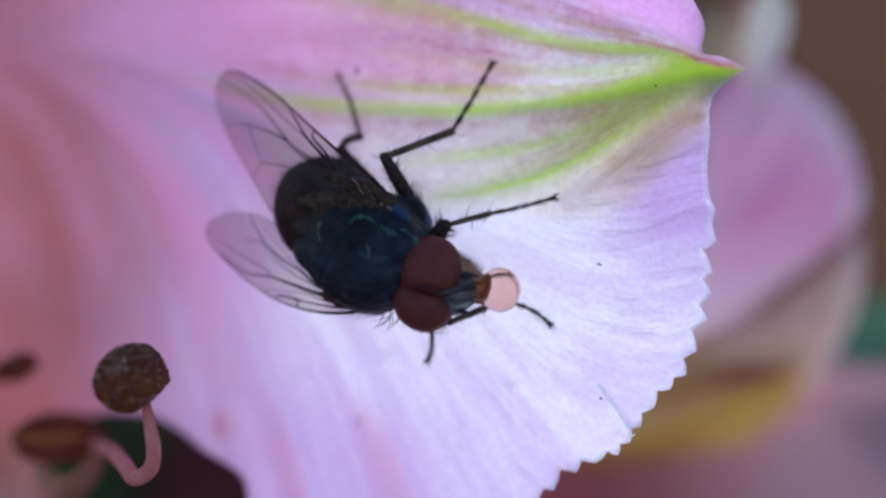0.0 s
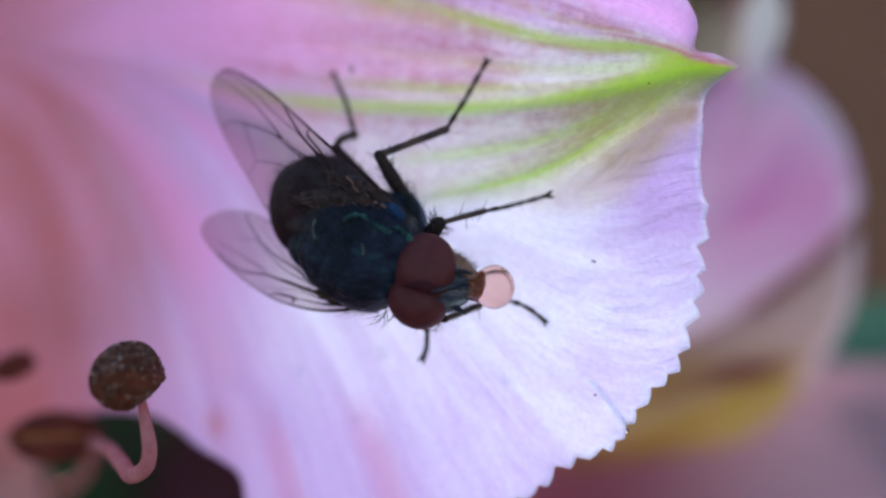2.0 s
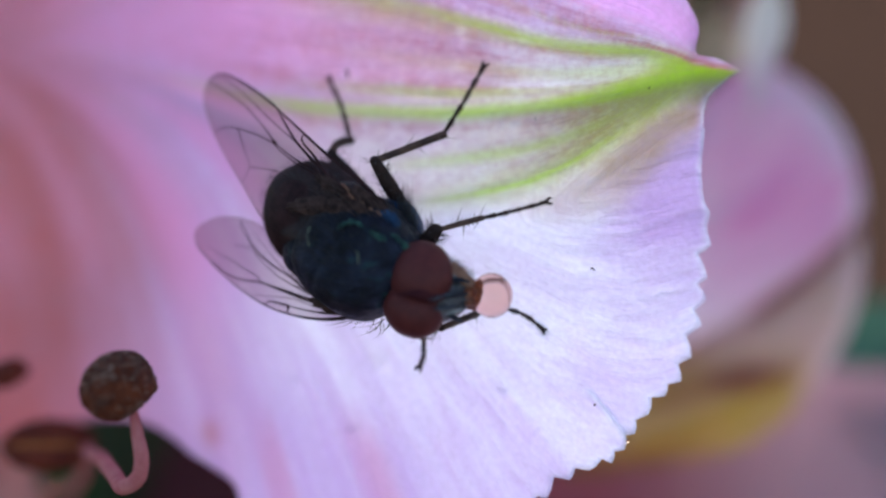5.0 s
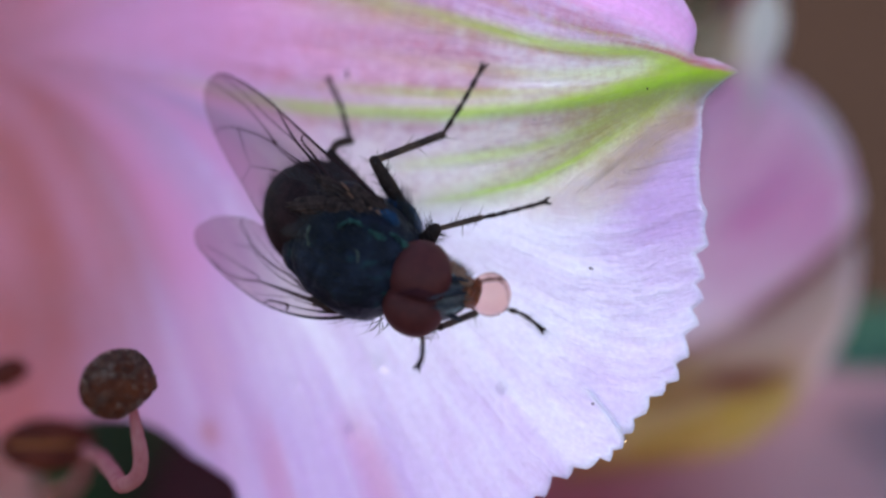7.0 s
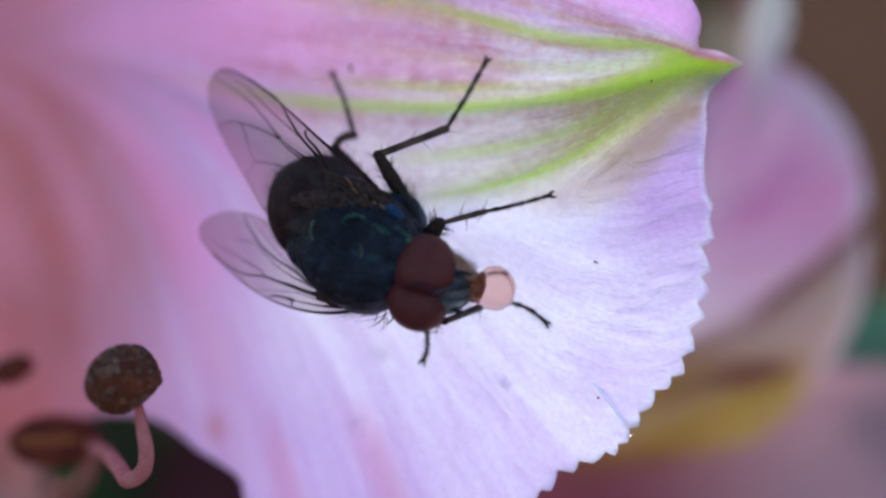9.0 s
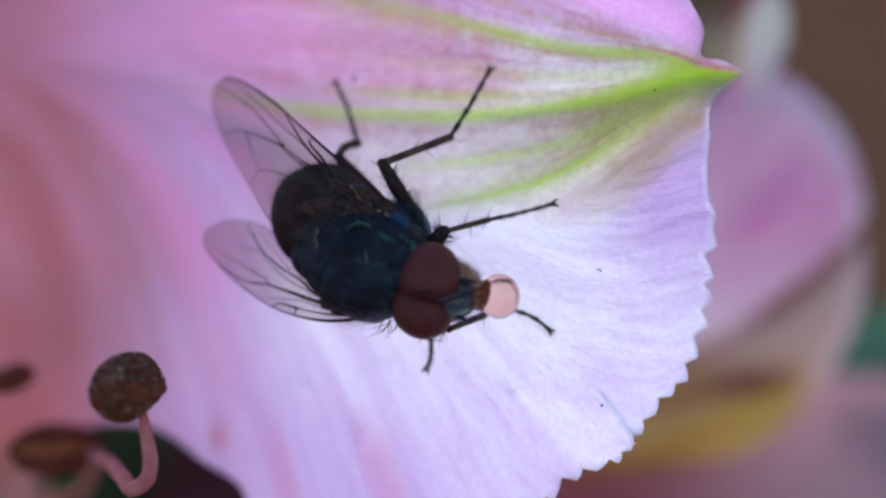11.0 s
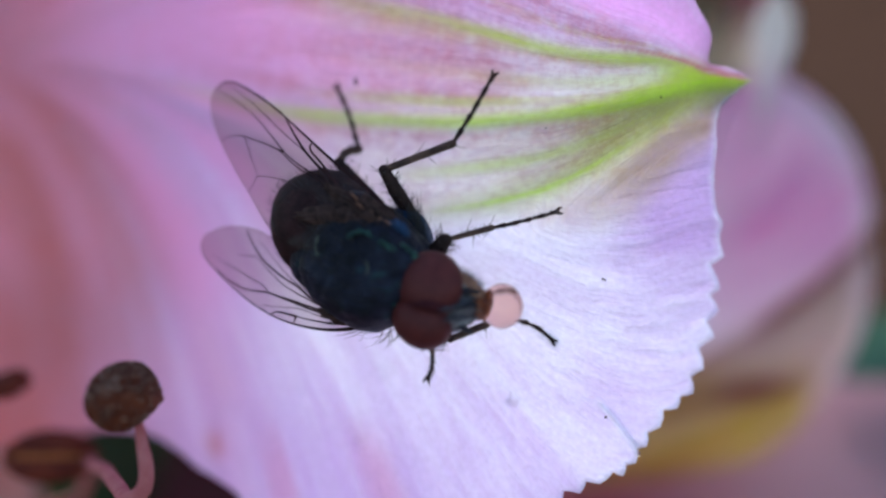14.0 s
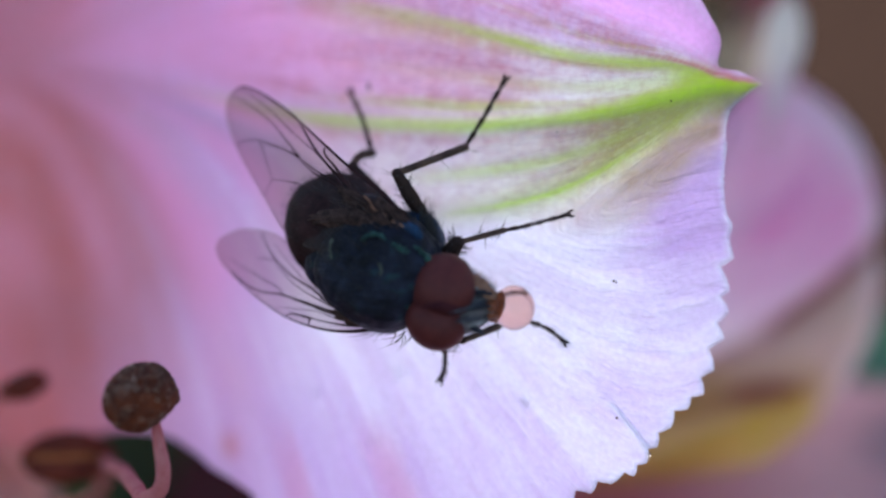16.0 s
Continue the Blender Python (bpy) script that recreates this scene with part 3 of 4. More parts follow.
    salmon = np.maximum(salmon, 0.55 * bell(np.hypot((x + 9.2) * 1.2, z + 7.4), 0.55))
    redden = redden * (1 - 0.45 * smooth(1.5, -4, z) * smooth(-17, -11, x)) + 0.16 * smooth(-6, -10, x) * smooth(-2, -5, z) + np.clip(0.55 * waves(q, x, 61, 9, 0.8, 3.0), 0, 0.4) * smooth(-5, -8, z) * smooth(-8, -6, x) * smooth(1, -2, x)
    pink = pink - 0.25 * smooth(1, -3, z) * smooth(-14, -8, x) * smooth(-3, -6, x)
    bright = bell(q - fan(*[np.array([v]) for v in (-7.79, 1.56)])[0], 0.8) * smooth(-17, -10, x) * smooth(0, -4, x) * smooth(-4.5, -1.5, z)
    redden, magenta, pink = redden * (1 - 0.75 * bright), magenta * (1 - 0.6 * bright), pink - 0.45 * bright
    mottled = 0.16 + 0.62 * smooth(-1.2, 0.6, z - zl) * smooth(-9, -2, x) + 0.25 * smooth(0.2, 1.0, z - zu - start) * smooth(2, 6, x)
    both = lambda v: np.concatenate([v, v])
    attributes(ob, mottled=both(mottled), fan=np.stack([both(q), both(x), both(0 * x)], 1), green=both(green), wash=both(wash), flush=both(np.clip(flush, 0, 1)), pink=both(pink), deep=both(redden), yellow=both(salmon), brown=both(magenta))
    return ob


def tepal(parent, base, tip, half, facing, mat, label, cup=0.15, bend=0.0, widest=0.6, yellow=None, brown=(), pink=0.3, deep=0.0, blunt=0.5, seed=0, nl=60, nw=36, pink_base=0.0, deep_base=0.0, neck=0.12, pink_rim=0.0, skew=0.0):
    """A spoon-shaped tepal from base to tip; half: its greatest half width; brown: streaks as (across, from, to, width)."""
    base, tip = np.asarray(base, float), np.asarray(tip, float)
    length = np.linalg.norm(tip - base)
    along = unit(tip - base)
    up = unit(np.asarray(facing, float) - along * (np.asarray(facing, float) @ along))
    side = np.cross(up, along)
    s = np.linspace(0, 1, nl)
    k = math.log(0.5) / math.log(widest)
    prof = neck * (1 - s) ** 2 + np.sin(np.pi * s**k) ** blunt
    prof[-1] = 0.0
    prof = np.maximum(prof, 0.02)
    w = np.linspace(-1, 1, nw)
    S, W = np.meshgrid(s, w, indexing="ij")
    wob = waves(W * 3, S * 3, seed, 10, 0.5, 3)
    width = half * prof[:, None] * (1 + 0.03 * np.sin(S * 40 + seed) * (np.abs(W) > 0.95))
    lift = half * (cup * W**2 + 0.04 * wob) + length * bend * (S - 0.5) ** 2
    p = base + (along * (S * length)[..., None]) + side * (W * width)[..., None] + up * lift[..., None]
    pts = p.reshape(-1, 3)
    n = len(pts)
    verts = np.vstack([pts, pts - up * 0.12])
    f = [(i * nw + j, i * nw + j + 1, (i + 1) * nw + j + 1, (i + 1) * nw + j) for i in range(nl - 1) for j in range(nw - 1)]
    faces = f + [tuple(a + n for a in q[::-1]) for q in f]
    ring = [i * nw for i in range(nl)] + [(nl - 1) * nw + j for j in range(1, nw)] + [i * nw + nw - 1 for i in range(nl - 2, -1, -1)] + [j for j in range(nw - 2, 0, -1)]
    faces += [(ring[i], ring[(i + 1) % len(ring)], ring[(i + 1) % len(ring)] + n, ring[i] + n) for i in range(len(ring))]
    ob = part("tepal", (verts, faces), mat, parent, label)
    s, w = S.ravel(), W.ravel()
    yl = np.zeros(n) if yellow is None else smooth(yellow[1], yellow[0], s + skew * w)
    br = np.zeros(n)
    for at, a, b, wide in brown:
        br = np.maximum(br, bell(w - at, wide) * smooth(a - 0.08, a + 0.08, s) * smooth(b + 0.08, b - 0.08, s))
    both = lambda v: np.concatenate([v, v])
    attributes(ob, fan=np.stack([both(w * half * 0.9), both(s * length), both(0 * s)], 1), green=both(0 * s), wash=both(0 * s), flush=both(0 * s), pink=both(pink + pink_base * smooth(0.75, 0.35, s) - pink_rim * smooth(0.3, 0.95, np.abs(w)) - pink_rim * smooth(0.8, 1.0, s)), deep=both(deep + deep_base * smooth(0.62, 0.25, s)), yellow=both(yl), brown=both(br))
    return ob


DOWN = np.array([0.0, math.sin(radians(20)), -math.cos(radians(20))])


def to_ground(p, reach=0.45):
    """The place on the bed below p, in flower space."""
    height = (BASE @ (Vector(p) * MM)).z
    return np.asarray(p, float) + DOWN * (height + 0.01) / MM


flower = thing("flower", (-20, 56, -10), "pink and lilac lily-like flower with brown anthers, fly on its tepal", "flower")
big_tepal(flower)
tepal(flower, (-30.80, 55.00, -22.33), (-24.00, 55.00, -7.52), 5.6, (0.1, -1, 0.1), SIDE_PETAL, "salmon-pink tepal seen deep in the flower", cup=0.1, seed=4, pink=0.35, deep=0.35, widest=0.55)


def anther(parent, centre, along, facing, radii, label, mat, slit=True, seed=0, grains_count=0):
    axes = frame_of(along, facing)
    low, high = np.array((0.70, 0.0, -0.71)) @ axes, np.array((0.88, 0.0, 0.48)) @ axes
    def trimmed(loc):
        """Flattened where the filament joins and on the outer shoulder."""
        d = loc @ low
        over = np.clip(d - 0.74 * radii[1], 0, None)
        loc = loc - (0.72 * over)[:, None] * low
        over = np.clip(loc @ high - 0.80 * radii[1], 0, None)
        return loc - (0.7 * over)[:, None] * high
    def shape(p, loc):
        r = np.array([noise.noise((a * 5 + seed, b * 5, c * 5)) for a, b, c in p])
        loc = loc * (1 + 0.07 * r)[:, None]
        groove = np.exp(-(p[:, 1] / 0.22) ** 2) * (p[:, 2] > 0) * slit
        loc[:, 2] -= radii[2] * 0.5 * groove
        return loc if slit else trimmed(loc)
    ob = part("anther", blob(centre, axes, radii, shape, 56, 40), mat, parent, label)
    if slit:
        line = [np.asarray(centre) + axes @ np.array([a * radii[0], 0.0, radii[2] * 0.55 * math.sqrt(1 - a * a * 0.9)]) for a in (-0.8, -0.4, 0, 0.4, 0.8)]
        part("anther_slit", tube(line, [0.05, 0.16, 0.18, 0.16, 0.05], 20, 8), ANTHER_SLIT, ob, "orange slit of the open anther")
    if not grains_count:
        return ob
    rng = np.random.default_rng(seed)
    grains = []
    for i in range(grains_count):
        v = unit(rng.normal(size=3))
        if v[2] < 0.45 and rng.uniform() > 0.3:
            continue
        c = np.asarray(centre) + axes @ trimmed((v * np.asarray(radii))[None])[0]
        r = rng.uniform(0.035, 0.075)
        o = np.array([(1, 0, 0), (-1, 0, 0), (0, 1, 0), (0, -1, 0), (0, 0, 1), (0, 0, -1)]) * r + c
        grains.append((o, [(0, 2, 4), (2, 1, 4), (1, 3, 4), (3, 0, 4), (2, 0, 5), (1, 2, 5), (3, 1, 5), (0, 3, 5)]))
    part("pollen", joined(*grains), POLLEN, ob, "loose brown pollen grains", kind="stuff")
    return ob


throat = (-27.04, 68.00, -17.15)
for anther_at, along, facing, radii, fil, mat, slit, label in (
    ((-10.42, 34.40, -4.42), (0.35, 0.75, 0.25), (-0.3, -0.8, 0.5), (1.31, 1.16, 1.13), [(-10.04, 34.60, -5.22), (-9.90, 34.65, -6.05), (-9.80, 34.75, -6.92), (-10.02, 35.05, -7.63), (-10.72, 35.70, -8.06), (-11.30, 36.80, -8.02), (-12.10, 38.30, -7.95), (-13.05, 40.20, -8.00), (-14.20, 42.40, -8.35), (-15.90, 46.00, -8.80), (-21.78, 56.00, -11.43), throat], DARK_ANTHER, False, "dark brown anther thick with pollen, seen end-on"),
    ((-16.55, 44.00, -8.28), (1.0, 0.1, 0.0), (0, -1, 0.25), (1.92, 1.12, 0.75), [(-15.20, 44.30, -8.40), (-15.60, 46.00, -9.30), (-18.20, 51.00, -12.00), throat], ANTHER, True, "rust-brown open anther with an orange slit"),
    ((-18.15, 44.00, -5.20), (0.95, 0.1, 0.26), (0, -1, 0.1), (1.35, 0.60, 0.55), [(-19.16, 44.20, -5.48), (-20.70, 45.00, -6.70), (-21.60, 47.00, -8.60), throat], ANTHER, False, "dark rust-brown anther")):
    part("filament", tube(fil, [0.15, 0.24, 0.28, 0.29, 0.28, 0.26, 0.26, 0.3], 70, 12, 0.02), FILAMENT, flower, "curved pink filament")
    anther(flower, anther_at, along, facing, radii, label, mat, slit, int(abs(anther_at[0]) * 10), 0 if slit or radii[0] < 1.3 or radii[1] < 0.7 else 2600)
hub = np.array(throat)
part("flower_base", tube([hub + (2, -6, 1), hub, hub + (-3, 8, -3)], [4.5, 3.0, 1.6], 16, 20), STALK, flower, "green base of the flower")
part("stem", tube([hub + (-3, 8, -3), hub + (-6, 16, -16), to_ground(hub + (-8, 22, -40))], [1.6, 1.5, 2.2], 30, 12), STALK, flower, "green stem")

# the flower behind
def back_tepal(parent):
    """A broad tepal turned to the side: lilac above a brown stripe, buff below it, yellow with brown marks at its base."""
    rim = [(6.53, -12.66), (8.94, -4.80), (11.96, 2.75), (13.50, 7.30), (15.50, 9.35), (17.25, 9.85), (19.10, 9.20), (21.00, 7.40), (22.25, 5.00), (22.85, 2.40), (22.85, 0.33), (22.54, -2.08),
           (21.87, -4.50), (20.87, -6.31), (19.82, -7.82), (18.31, -9.49), (16.19, -10.85), (13.17, -11.60), (10.15, -12.20), (6.53, -12.66)]
    line = curve(rim, 261)[:-1]
    na, nr = len(line), 44
    mid = np.array((15.5, -1.5))
    f = np.linspace(0, 1, nr + 1)[1:] ** 0.85
    plan = np.vstack([mid[None], (mid + (line - mid) * f[:, None, None]).reshape(-1, 2)])
    x, z = plan.T
    edge = np.concatenate([[0], np.repeat(f, na)])
    stripe = np.interp(x, [8, 13.5, 16.5, 19.5, 23], [-7.2, -5.1, -3.6, -1.5, 1.5])
    off = z - stripe
    deep = 54.6 + 0.010 * ((x - 16) ** 2 + 0.6 * z**2) + 0.9 * smooth(0.75, 1.0, edge) ** 2 + 0.5 * bell(off, 1.2) + 0.12 * waves(off, x, 71, 10, 0.4, 2.0)
    n = len(plan)
    verts = np.vstack([np.stack([x, deep, z], 1), np.stack([x, deep + 0.14, z], 1)])
    faces = sheet_faces(na, nr)
    last = 1 + (nr - 1) * na
    faces = faces + [tuple(i + n for i in q[::-1]) for q in faces] + [(last + j, last + n + j, last + n + (j + 1) % na, last + (j + 1) % na) for j in range(na)]
    ob = part("tepal", (verts, faces), FAR_PETAL, parent, "lilac and buff tepal, yellow at its base, striped with brown")
    out = smooth(0.72, 0.95, edge) * smooth(15, 18, x)
    pink = 0.15 + 0.75 * smooth(-0.5, 2.5, off) * (0.45 + 0.55 * bell(np.hypot((x - 17.8) * 0.8, z - 4.2), 5.0)) + 0.42 * waves(off, x, 73, 8, 0.4, 1.5) - (0.9 - 0.45 * smooth(2, 5, z)) * out - 0.40 * smooth(15.5, 12.5, x - 0.15 * z) + 0.30 * bell((x - np.interp(z, [0, 2.8, 5.5, 8], [16.0, 17.0, 18.6, 19.9])), 0.8) * smooth(-0.5, 1.5, z)
    buff = 0.95 * smooth(0.8, -0.8, off) * (1 - 0.5 * out)
    base = smooth(-4.6, -7.8, z - 0.10 * (x - 15)) * smooth(20.8, 17.8, x + 0.35 * (z + 7)) * smooth(0.0, -2.0, off)
    base = np.maximum(base, 0.75 * smooth(15.5, 12.5, x) * smooth(0.3, -1.2, off))
    base = base * np.clip(0.85 + 0.35 * waves(off, x, 77, 8, 0.8, 2.5), 0.3, 1)
    mark = 1.0 * bell(off, 0.62) * smooth(15.2, 17.5, x) + 0.45 * bell(off + 0.3, 0.8) * smooth(17.5, 14.5, x)
    mark = mark + 1.3 * bell(z + 6.85 - 0.16 * (x - 15.9), 0.65) * bell(x - 16.0, 2.2) + 0.45 * bell(z + 8.0 - 0.2 * (x - 12), 0.35) * bell(x - 12.3, 1.6)
    mark = mark + 0.6 * smooth(-10.4, -12.0, z) + 0.25 * base * smooth(16, 12, x)
    both = lambda v: np.concatenate([v, v])
    zero = both(0 * x)
    attributes(ob, fan=np.stack([both(off), both(x), zero], 1), green=zero, wash=zero, flush=zero, pink=both(pink), deep=both(buff), yellow=both(base), brown=both(np.clip(mark, 0, 1)))
    return ob


back = thing("flower", (13.27, 66.00, -15.19), "blurred pink, buff and yellow flower close behind", "flower")
back_tepal(back)
tepal(back, (15.85, 53.40, 5.40), (16.75, 52.60, 13.70), 1.05, (0, -1, 0), WHITE_PETAL, "whitish narrow tepal, pink at its base", seed=12, pink=-0.1, pink_base=0.55, widest=0.72, neck=0.04, blunt=0.8)
tepal(back, (-1.62, 67.00, -19.10), (40.35, 63.00, -11.04), 6.6, (0, -1, 0.5), MAUVE_PETAL, "mauve outer tepal", seed=14, widest=0.5, deep_base=0.9)
bh = np.array((17.37, 76.00, -28.35))
part("flower_base", tube([bh + (1, -8, 1), bh, bh + (2, 8, -4)], [4.5, 3.0, 1.6], 16, 20), STALK, back, "green base of the flower")
part("stem", tube([bh + (2, 8, -4), bh + (4, 14, -20), to_ground(bh + (6, 20, -40))], [1.6, 1.5, 2.2], 30, 12), STALK, back, "green stem")


def leaf(base, tip, half, facing, mat, label, ground=True):
    ob = thing("leaf", base, label, "leaf")
    base, tip = np.asarray(base, float), np.asarray(tip, float)
    along = unit(tip - base)
    up = unit(np.asarray(facing, float) - along * (np.asarray(facing, float) @ along))
    side = np.cross(up, along)
    nl, nw = 40, 15
    S, W = np.meshgrid(np.linspace(0, 1, nl), np.linspace(-1, 1, nw), indexing="ij")
    width = half * np.sin(np.pi * np.clip(S * 0.97 + 0.03, 0, 1)) ** 0.8 + 0.05
    p = base + (tip - base) * S[..., None] + side * (W * width)[..., None] + up * (half * (0.25 * np.abs(W) - 0.6 * (S - 0.5) ** 2))[..., None]
    pts = p.reshape(-1, 3)
    n = len(pts)
    f = [(i * nw + j, i * nw + j + 1, (i + 1) * nw + j + 1, (i + 1) * nw + j) for i in range(nl - 1) for j in range(nw - 1)]
    ring = [i * nw for i in range(nl)] + [(nl - 1) * nw + j for j in range(1, nw)] + [i * nw + nw - 1 for i in range(nl - 2, -1, -1)] + [j for j in range(nw - 2, 0, -1)]
    faces = f + [tuple(a + n for a in q[::-1]) for q in f] + [(ring[i], ring[(i + 1) % len(ring)], ring[(i + 1) % len(ring)] + n, ring[i] + n) for i in range(len(ring))]
    part("blade", (np.vstack([pts, pts - up * 0.2]), faces), mat, ob)
    part("stalk", tube([base + along * 2, base + DOWN * 30 + (0, 8, 0), to_ground(base + (0, 20, 0))], [0.8, 1.0, 1.6], 20, 8), STALK, ob)
    return ob


leaf((38.05, 74.00, -8.50), (24.03, 71.00, -6.20), 3.6, (-0.3, -1, 0.3), LEAF, "green leaf behind the flowers")
far = thing("flower", (28.24, 108.00, 11.33), "faded olive and maroon flower far behind", "flower")
tepal(far, (25.33, 107.00, 12.40), (30.33, 107.00, 25.33), 4.4, (0, -1, 0.2), OLIVE_PETAL, "greyish olive tepal", seed=16, pink=0.2)
tepal(far, (29.76, 104.00, 22.62), (31.19, 104.00, 33.19), 3.0, (0, -1, 0.2), MAROON_PETAL, "dark maroon tepal", seed=18, pink=0.3)
fh = np.array((26.46, 108.00, 12.22))
part("stem", tube([fh, fh + (0, 6, -20), to_ground(fh + (0, 14, -40))], [1.6, 1.5, 2.2], 30, 12), STALK, far, "green stem")
# fill the shaded gap between the tepals; the shade is in their colour
leaf((-23.03, 80.00, -31.16), (-25.22, 76.00, -10.81), 11, (0.2, -1, 0.4), SHADED_LEAF, "green leaf with the shade under the flower painted into its colour")
leaf((-14.80, 74.00, -28.82), (-15.58, 72.00, -10.24), 6, (0.1, -1, 0.2), SHADED_MAROON, "maroon bract with the shade under the flower painted into its colour")

# ---- the fly ----
A, T, H = np.array((-4.34, 37.30, 1.41)), np.array((-2.71, 36.30, -0.06)), np.array((-0.39, 35.45, -1.34))
AXES = frame_of(T - A + 0.4 * (H - T), (-0.33, -1.0, 0.12))
F, L, U = AXES.T
fly = thing("fly", A, "dark blue-green blowfly with red eyes, on the lilac tepal", "fly")


def abdomen_shape(p, loc):
    ring = np.sin((p[:, 0] * 1.02 + 0.1) * 2 * np.pi * 1.15)
    r = 1 - 0.022 * (ring > 0.86) + 0.01 * ring
    loc = loc * np.stack([np.ones(len(p)), r, r], 1)
    loc[:, 1:] *= np.where(p[:, 0] < 0, 1 - 0.25 * p[:, 0] ** 2, 1.0)[:, None]
    return loc


def thorax_shape(p, loc):
    loc = loc.copy()
    box = (np.abs(p) ** 3).sum(1) ** (-1 / 3)
    loc *= (0.45 + 0.55 * box)[:, None]
    top = np.clip(p[:, 2], 0, 1)
    loc[:, 2] -= 0.07 * np.exp(-((p[:, 0] + 0.05) / 0.05) ** 2) * top
    loc[:, 2] -= 0.05 * top * (np.exp(-((np.abs(p[:, 1]) - 0.35) / 0.07) ** 2) + np.exp(-((np.abs(p[:, 1]) - 0.7) / 0.06) ** 2))
    lumps = np.array([noise.noise((a * 4.5, b * 4.5, c * 4.5)) for a, b, c in p])
    loc *= (1 + 0.016 * lumps)[:, None]
    return loc


abdomen = part("abdomen", blob(A, AXES, (2.08, 1.95, 1.65), abdomen_shape, 64, 60), BROWNISH, fly, "brown-black rounded abdomen")
thorax = part("thorax", blob(T, AXES, (2.3, 2.1, 1.75), thorax_shape, 110, 90), METALLIC, fly, "dark metallic blue-green thorax")
for name_at, radii in (((-1.38, 36.90, 0.99), (1.05, 0.85, 0.9)), ((-2.82, 36.90, -1.60), (1.1, 0.75, 0.9))):
    part("pleuron", blob(name_at, AXES, radii, lambda p, loc: loc * (1 + 0.06 * np.sin(p[:, 0] * 6 + 1) * np.cos(p[:, 2] * 5))[:, None], 36, 26), BLUE, thorax, "metallic blue side plate")
for name_at, r in (((-0.96, 35.60, 0.25), 0.42), ((-1.66, 35.90, -1.66), 0.4), ((-1.82, 35.30, 0.80), 0.45), ((-2.52, 35.60, -1.25), 0.42)):
    part("callus", blob(name_at, AXES, (r * 1.3, r, r * 0.8), None, 24, 16), BLUE, thorax, "small shiny blue swelling")
for name_at, way, r in (((-2.37, 35.30, 1.53), (-1, 0, 0.75), (1.0, 0.55, 0.22)), ((-3.39, 35.90, -1.66), (-1, 0, 0.1), (0.9, 0.45, 0.2)), ((-3.18, 35.70, 1.88), (-1, 0, 0.8), (0.85, 0.4, 0.18)), ((-2.10, 35.30, 1.70), (-1, 0, 0.5), (0.5, 0.3, 0.2)), ((-4.03, 35.45, 1.62), (-1, 0.2, -0.05), (1.05, 0.32, 0.14)), ((-3.10, 35.15, 1.45), (-1, 0.2, 0.15), (0.7, 0.26, 0.16)), ((-3.45, 35.50, 2.20), (-1, 0.2, 0.75), (0.8, 0.24, 0.14)), ((-2.50, 35.05, 1.50), (-1, 0, 0.6), (0.4, 0.22, 0.18))):
    part("calypter", blob(name_at, frame_of(way, U), r, lambda p, loc: loc * (1 + 0.10 * np.sin(p[:, 1] * 14))[:, None], 36, 22), CALYPTER, thorax, "brown fibrous flap at the wing base")
# thin strips whose colour paints crescent highlights onto the thorax
for line, r, mat, label in (([(-4.20, 35.10, 0.92), (-4.28, 35.06, 0.55), (-4.22, 35.08, 0.20)], 0.055, OLIVE_GLINT, "suture at the back of the thorax, coloured as a pale olive glint"), ([(-3.24, 34.78, 0.80), (-2.95, 34.79, 1.00), (-2.62, 34.68, 1.02), (-2.34, 34.58, 0.84)], 0.085, GREEN_GLINT, "raised strip coloured as a blue-green glint"),
                            ([(-2.16, 34.50, 0.72), (-1.90, 34.46, 0.60), (-1.62, 34.47, 0.50)], 0.085, GREEN_GLINT, "raised strip coloured as a blue-green glint"), ([(-1.25, 34.60, 0.48), (-1.03, 34.67, 0.30), (-0.86, 34.80, 0.02)], 0.09, GREEN_GLINT, "raised strip coloured as a blue-green glint"), ([(-1.74, 35.00, 1.33), (-1.50, 34.89, 1.10), (-1.24, 34.83, 0.86)], 0.09, BLUE, "shiny blue strip along the shoulder"),
                            ([(-2.58, 34.41, 0.10), (-2.50, 34.38, -0.12), (-2.52, 34.38, -0.38)], 0.04, OLIVE_GLINT, "faint olive stripe on the back")):
    part("glint_strip", tube(line, [r * 0.15, r * 0.95, r * 0.5, r * 1.05, r * 0.6, r * 0.9, r * 0.15], 40, 10, 0.4, int(r * 1000)), mat, thorax, label)
# flat lumps added as painted teal glints near the head
for at, way, radii in (((-0.98, 34.66, 0.22), (-0.5, 0, 0.55), (0.26, 0.13, 0.05)), ((-1.78, 34.44, 0.50), (-1, 0, 0.4), (0.22, 0.09, 0.045)), ((-1.30, 34.57, 0.56), (-0.8, 0, 0.3), (0.16, 0.06, 0.05))):
    part("glint_patch", blob(at, frame_of(way, U), radii, lambda p, loc: loc * (1 + 0.16 * np.sin(p[:, 0] * 9 + p[:, 1] * 7))[:, None], 26, 18), GREEN_GLINT, thorax, "flat patch coloured as a blue-green glint on the cuticle")
